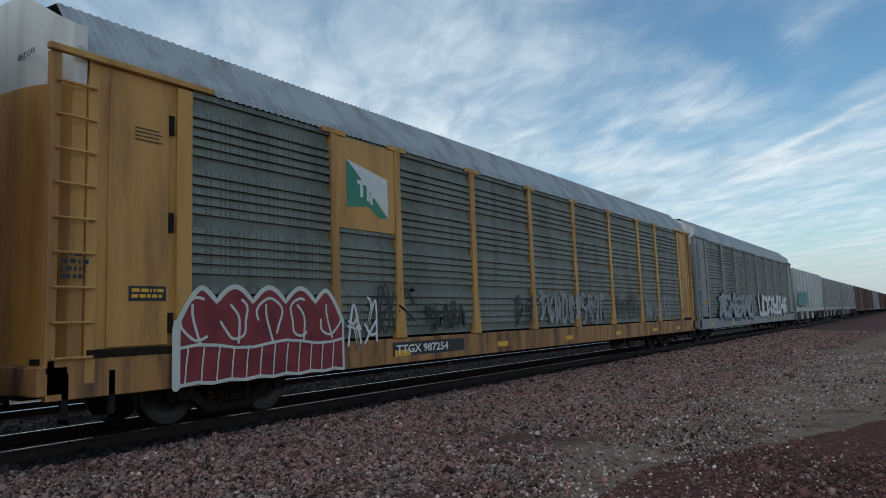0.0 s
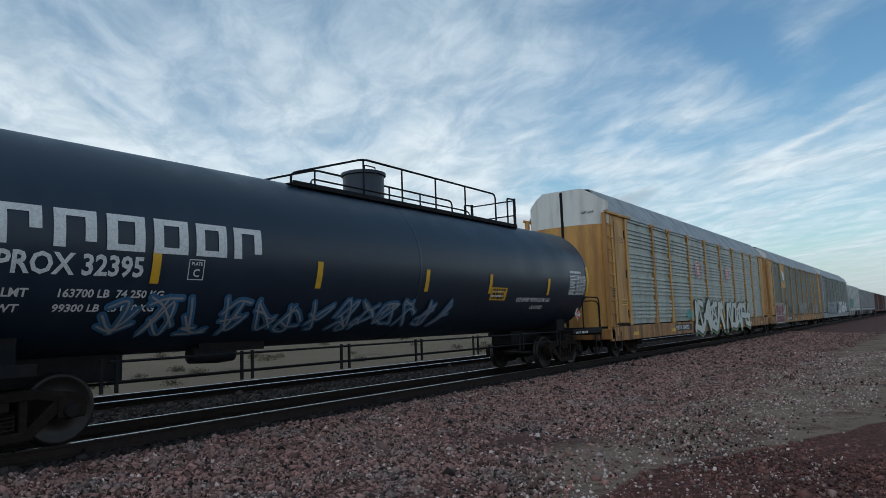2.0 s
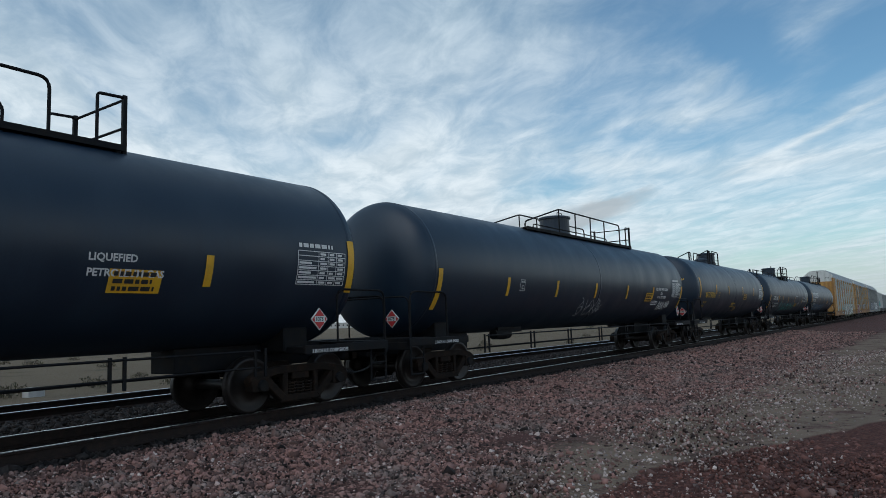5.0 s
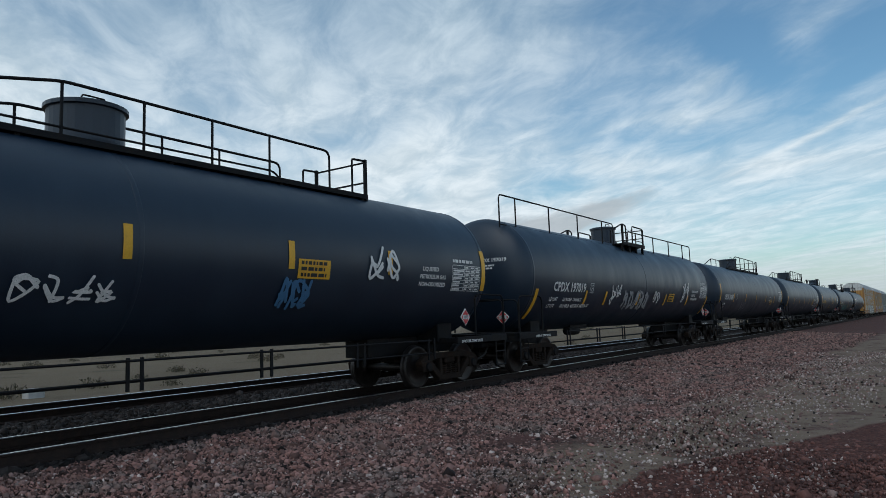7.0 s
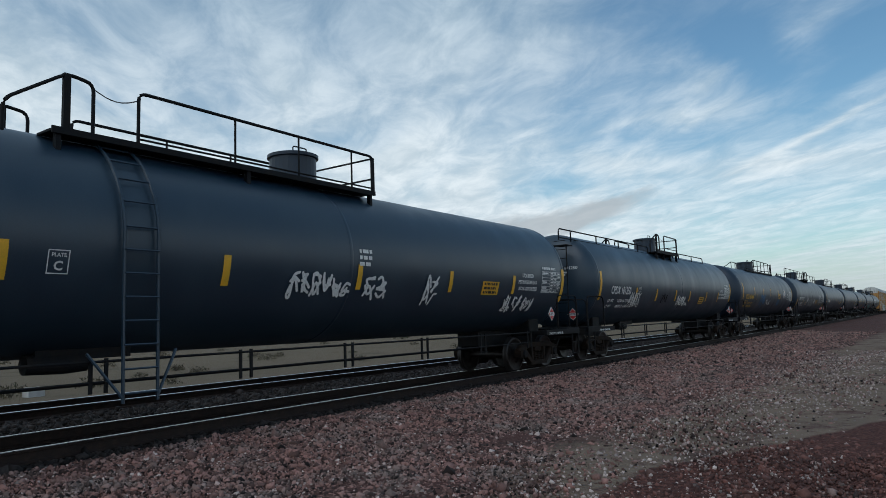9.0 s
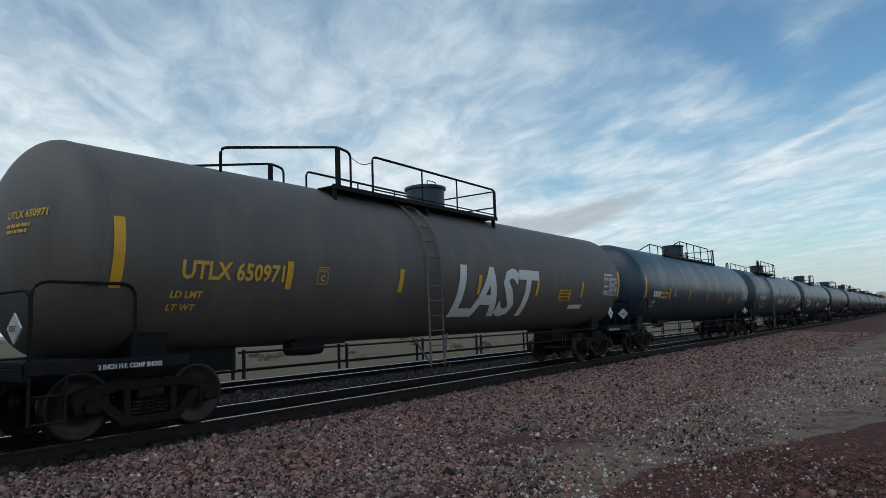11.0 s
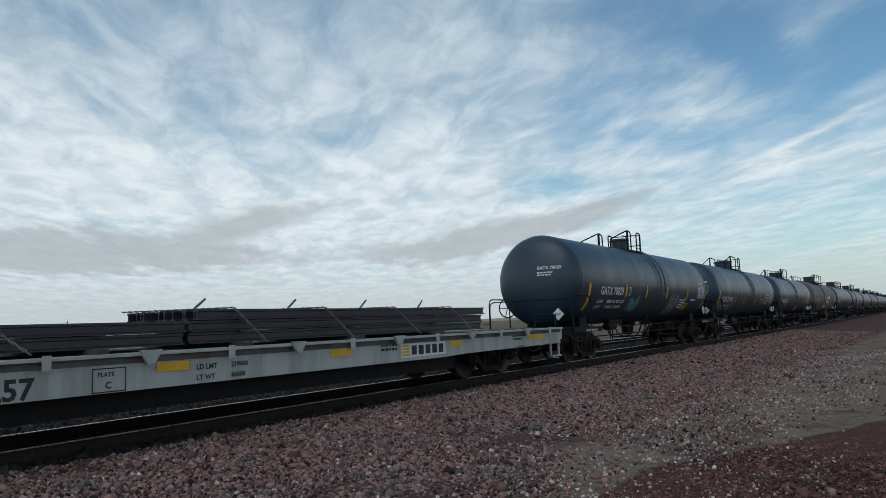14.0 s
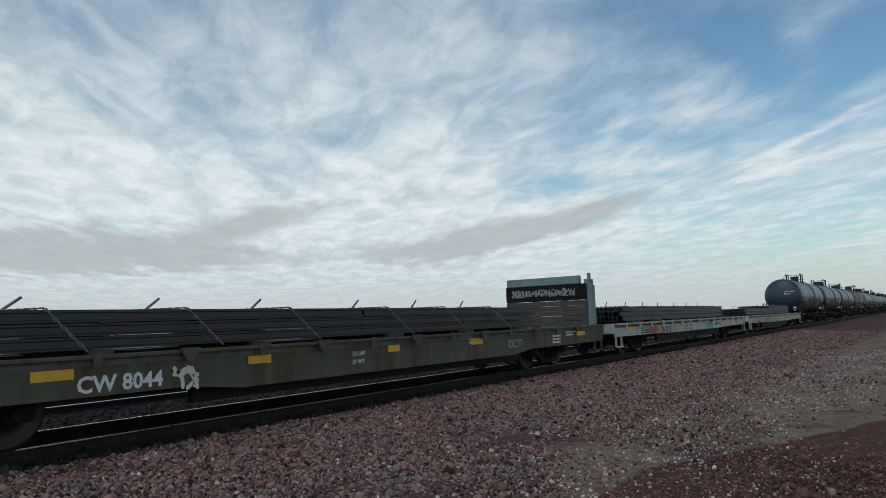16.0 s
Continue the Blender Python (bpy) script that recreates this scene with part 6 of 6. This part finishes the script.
    tank_car(T["197"], T["y"] - T["197"], "black gas tank car with full top walkway railing", BLACK, ("dome", 8.0, 11.4, 9.2, 0, 0.46), None, (("CPDX", "197019", "161900LB  73450KG", "101100LB  45550KG NEW3-97"), 0.31), LPG,
             [("text", 16.0, 0.1, 0.13, "NON-ODORIZED"), ("text", 16.0, -0.07, 0.13, "LIQUEFIED"), ("text", 16.0, -0.24, 0.13, "PETROLEUM GAS"),
              ("scrawl", 6.6, -0.45, 0.9, 0.7, WHITE, 47, 2, 0.05), ("scrawl", 7.8, -0.65, 2.6, 0.7, GREYPAINT, 48, 5, 0.08), ("scrawl", 10.9, -0.45, 0.8, 0.55, WHITE, 49, 2, 0.05), ("scrawl", 14.6, -0.3, 0.9, 0.8, WHITE, 50, 2, 0.05)], R=1.6, zc=2.68, shell=(0.45, 0.8), vs=(-0.04, -0.03), ends=(1.33, 18.68), mark_at=(2.29, 4.5), stripes=[4.62, 6.22, 9.34, 12.48, 15.53], panel_at=12.82, panel_v=0.0, box_at=4.85, spec="DOT 112J340W", walks=[(0.65, 8.9, 0.56), (10.4, 18.85, 0.42)])
    tank_car(T["utlx"], T["197"] - T["utlx"], "black gas tank car with yellow marks and graffiti", BLACK, ("long", 6.5, 15.5, 9.35, 0, 0.54), None, (("UTLX", "954434", "167100 LB  76 000 KG", "95900 LB  43 500 KG"), 0.35), LPG,
             [("text", 2.1, -0.24, 0.085, "THE TANK CAR PEOPLE", 1), ("text", 16.3, 0.28, 0.12, "LIQUEFIED"), ("text", 16.22, 0.12, 0.12, "PETROLEUM GAS"), ("text", 16.2, -0.04, 0.12, "NON-ODORIZED"),
              ("scrawl", 6.35, -0.75, 1.75, 0.95, BLUEPAINT, 51, 4, 0.07), ("scrawl", 8.5, -0.45, 1.3, 0.36, WHITE, 52, 4, 0.04), ("scrawl", 14.6, 0.05, 0.95, 0.62, WHITE, 53, 2, 0.06), ("scrawl", 12.5, -0.55, 0.7, 0.55, BLUEPAINT, 54, 3, 0.06)], ink=STENYEL, shell=(0.32, 0.8), mark_at=(2.21, 4.42), box_at=5.19, panel_at=12.85, panel_v=0.33, stripes=[4.63, 7.4, 9.85, 12.7, 15.25], vs=(0.85, 0.62), ends=(1.45, 18.74))
    tank_car(T["w1"], T["utlx"] - T["w1"], "black gas tank car with white tags and valve platform", SLATE, ("dome", 7.9, 11.5, 8.72, 0, 0.46), None, (("CPDX", "101250", "162500 LB  73700 KG", "100500 LB  45600 KG"), 0.31), LPG,
             [("text", 16.9, 0.2, 0.13, "LIQUEFIED"), ("text", 16.8, 0.03, 0.13, "PETROLEUM GAS"), ("text", 16.85, -0.14, 0.13, "NON-ODORIZED"),
              ("scrawl", 4.15, -0.55, 1.15, 0.55, WHITE, 57, 5, 0.035), ("scrawl", 9.85, -0.48, 1.2, 0.42, WHITE, 58, 5, 0.05), ("scrawl", 11.1, -0.5, 0.4, 0.14, WHITE, 56, 3, 0.025), ("scrawl", 7.7, -0.4, 0.8, 0.4, STEEL, 59, 3, 0.03)], panel_at=13.3, panel_v=-0.09, mark_at=(2.35, 4.2), stripes=[4.8, 7.1, 9.6, 11.67, 14.45, 16.63], vs=(0.64, 0.17), ends=(1.43, 19.15), shell=(0.62, 1.2), spec="DOT 112J340W", walks=[(-0.1, 8.3, 0.02), (11.7, 16.7, 0.0)])
    tank_car(T["v1"], T["w1"] - T["v1"], "black gas tank car with side ladder and white graffiti", SLATE, ("long", 4.67, 11.58, 5.43, 0, 0.46), 6.15, (("CPDX", "100007", "165100 LB  72 550 KG", "100700 LB  45 700 KG"), 0.31), LPG,
             [("text", 16.75, 0.26, 0.13, "LIQUEFIED"), ("text", 16.55, 0.09, 0.13, "PETROLEUM GAS"), ("text", 16.6, -0.08, 0.13, "NON-ODORIZED"),
              ("scrawl", 8.81, -0.35, 1.5, 0.45, WHITE, 61, 6, 0.05), ("scrawl", 10.65, -0.38, 0.7, 0.45, WHITE, 62, 2, 0.055), ("scrawl", 12.55, -0.5, 0.5, 0.66, WHITE, 63, 2, 0.05), ("scrawl", 16.0, -0.72, 0.9, 0.5, WHITE, 64, 4, 0.04), ("scrawl", 17.0, -0.68, 0.55, 0.4, WHITE, 65, 3, 0.04), ("bars", 10.5, 0.5, [0.35, 0.35, 0.3], 0.07)], stripes=[4.5, 7.57, 10.53, 13.52, 16.33], panel_at=14.85, panel_v=0.1, vs=(0.56, 0.28), ends=(1.42, 19.15))
    tank_car(T["a"], T["v1"] - T["a"], "black tank car with plain sides", SLATE, ("long", 6.6, 15.2, 9.0, 0, 0.5), None, (("", "", "", ""), 0.3), HOT, [("bars", 3.0, 0.0, [1.2, 1.0], 0.1, STENYEL)])
    tank_car(T["last"], T["a"] - T["last"], "dusty brown tank car with yellow marks and white tag", BROWN, ("long", 3.4, 12.0, 6.1, 0, 0.48), 8.3, (("UTLX", "650971", "", ""), 0.31), HOT,
             [("text", 9.3, -0.78, 1.75, "LAST"), ("panel", 15.5, -0.6, 0.9, 0.14, WHITE, 0.0)], ink=STENYEL)
    for key, nxt, num, sd in (("022", "last", "251022", 70), ("096", "022", "251096", 71)):
        LL = T[nxt] - T[key]
        tank_car(T[key], LL, "black tank car with side ladder and crisp white lettering", SLATE, ("small", 5.9, 10.55, 7.8, 0, 0.5) if sd == 70 else ("small", 6.65, 10.73, 8.32, 1.3, 0.5), 8.4 if sd == 70 else 9.6, (("TCBX", num, "205000 LB      92 950 KG", "81000 LB      36 750 KG"), 0.34), HOT,
                 [("text", LL - 4.45, 0.36, 0.15, "NOT FOR CLASS 3"), ("text", LL - 4.55, 0.17, 0.15, "FLAMMABLE LIQUIDS"), ("text", LL - 4.5, -0.02, 0.15, "WITH API GRAVITY"), ("text", LL - 4.35, -0.21, 0.15, ">50 DEGREES"),
                  ("bars", LL - 3.0, -0.95, [0.5, 0.4], 0.06)] + ([("panel", 9.75, -0.9, 0.72, 0.55, YELLOW, 0.12), ("panel", 10.05, -0.78, 0.36, 0.28, WHITE, 0.06)] if sd == 70 else []), R=1.47, zc=2.59, lower=0.17, vs=(0.47, 0.2), ends=(1.53, 16.3), mark_at=(2.2, 4.43), box_at=5.12, stripes=[4.8, 7.15, 9.55, 12.8] if sd == 70 else [4.7, 7.45, 10.75, 13.32], panel_at=11.85 if sd == 70 else 12.1, panel_v=0.2, spec="SR 11961" if sd == 71 else None)
    LL = T["096"] - T["700"]
    tank_car(T["700"], LL, "black tank car with stencilled marks and faded tags", SLATE, ("small", 5.9, 9.2, 7.75, 0, 0.34), 8.9, (("GATX", "70029", "200000 LBS  90700 KGS", "71000 LBS  32200 KGS"), 0.31), HOT,
             [("scrawl", 5.5, -0.75, 1.0, 0.6, TEALPAINT, 73, 4, 0.04), ("scrawl", 10.2, -0.95, 1.1, 1.0, GREYPAINT, 74, 4, 0.05), ("bars", 11.6, -0.25, [0.9, 0.8, 0.9, 0.8], 0.07), ("bars", 13.2, -0.25, [0.8], 0.07), ("scrawl", 15.2, 0.05, 0.8, 0.5, TEALPAINT, 75, 3, 0.03)], R=1.47, zc=2.59, vs=(0.27, 0.3), ends=(1.8, 15.7), mark_at=(2.7, 4.75), box_at=5.25, stripes=[5.02, 7.19, 9.69, 12.56], panel_at=12.22, panel_v=-0.38)
    g = T["700"] - T["f1"]
    flat_car(T["f1"], g, "light grey flat car loaded with new rails", FLATGREY, ("CW 6257", 5.2, INK, INK, "219400", "66600"), [(1.5, 8.7, 2, 1.15), (9.0, 17.1, 3, 1.15)])
    g = T["f1"] - T["f2"]
    flat_car(T["f2"], g, "light grey flat car with coloured paint and new rails", FLATGREY, ("CW 6213", 5.3, INK, INK, "219500", "66500"), [(2.2, 10.4, 3, 1.15), (10.6, 16.9, 3, 1.15)],
             colour_patch=[(RED, 4.0, 1.1), (TEALPAINT, 12.1, 1.3)])
    g = T["f2"] - T["f3"]
    flat_car(T["f3"], g, "weathered olive bulkhead flat car loaded with new rails", FLATGREEN, ("CW 8044", 3.8, WHITE, WHITE, "", ""), [(0.9, 9.3, 3, 1.15), (9.5, 16.6, 3, 1.15)], bulkhead=True)


S = {"h3": 98.0, "h2": 79.4, "h1": 60.8, "ar3": 32.4, "ttgx": 3.95, "ettx": -24.25, "pro": -44.15, "gatx": -64.6, "natx": -82.4, "x": -103.1, "y": -123.9, "197": -144.0, "utlx": -164.1, "w1": -185.1,
     "v1": -205.7, "a": -226.2, "last": -246.7, "022": -264.9, "096": -282.9, "700": -299.8, "f1": -321.0, "f2": -342.15, "f3": -363.2}
TTGX_POSTS = [5.3, 7.1, 9.9, 12.75, 15.55, 18.4, 21.2, 23.2]
ETTX_POSTS = [5.15, 7.2, 10.0, 12.85, 15.7, 18.6, 21.4, 23.45]
build_train()

stones("ballast_near", "loose pinkish grey ballast stones on the slope", -2, 22, 3.0, 8.86, 1050, 0.027, STONE, 1, lambda X, Y, r: (r < np.clip((Y + 0.03 * X - 4.0 + 0.5 * np.sin(X * 1.1) + 0.3 * np.sin(X * 2.7 + Y)) / 1.8, 0.05, 1)) & (X * 0.705 + 1.5 > Y * 0.25))
stones("ballast_far", "loose ballast stones along the line", 22, 60, 3.0, 8.86, 280, 0.04, STONE, 2, lambda X, Y, r: r < np.clip((Y + 0.03 * X - 4.5 + 0.5 * np.sin(X * 0.7)) / 1.8, 0.05, 1))
stones("ballast_stained", "dark oil-stained ballast at the sleeper ends", -3, 50, 8.78, 9.22, 300, 0.04, STAINSHADE, 8)
stones("gravel_red", "dark red crushed gravel heaped beside the dirt track", 4.0, 16.0, -1.0, 3.0, 420, 0.024, REDSTONE, 6, lambda X, Y, r: (Y + np.maximum(X - 8, 0) * 0.46 < 2.85) & (r < 0.95))
stones("grit", "small scattered stones on the dirt track", 4.0, 34.0, 0.0, 5.2, 150, 0.026, STONE, 7, lambda X, Y, r: r < 0.14 + 0.09 * Y + 0.2 * np.sin(X * 0.9 + Y * 1.7))
stones("pale_stones", "scattered pale stones among the ballast", 0, 34, 1.0, 8.8, 150, 0.020, PALESTONE, 9, lambda X, Y, r: r < 0.35 + 0.08 * Y)
# the near-black of these stones includes painted shade
stones("ballast_between", "dark ballast between the two tracks", -6, 45, 11.0, 14.0, 150, 0.05, STAINSHADE, 4)


# ---------------------------------------------------------------- motion
def run(s0):
    """The way of a thing that rides on the train."""
    return [(t, pose(s0 + V * t + d, YC, 0)) for t, d in [(0, -0.5), (0.5, -0.15)] + [(k, 0) for k in range(1, 17)]]


def motions():
    for car, s0 in MOVERS:
        walk(car, run(s0))
    for ob, car, s0 in LOADS:
        walk(ob, run(s0))
    # wheels roll while they pass close by
    for w, s0, x in SPINS:
        t0 = (-4 - s0 - x) / V
        t1 = (34 - s0 - x) / V
        if t1 < 0 or t0 > 16:
            continue
        rows = [(0, pose(x, 0, WR))]
        f, a = max(1, math.ceil(t0 * FPS)), 0
        while f <= min(t1, 15.9) * FPS:
            a += 88
            rows.append((f / FPS, pose(x, 0, WR, 0, a, 0)))
            f += 1
        rows.append((16, pose(x, 0, WR, 0, a, 0)))
        walk(w, rows)


motions()
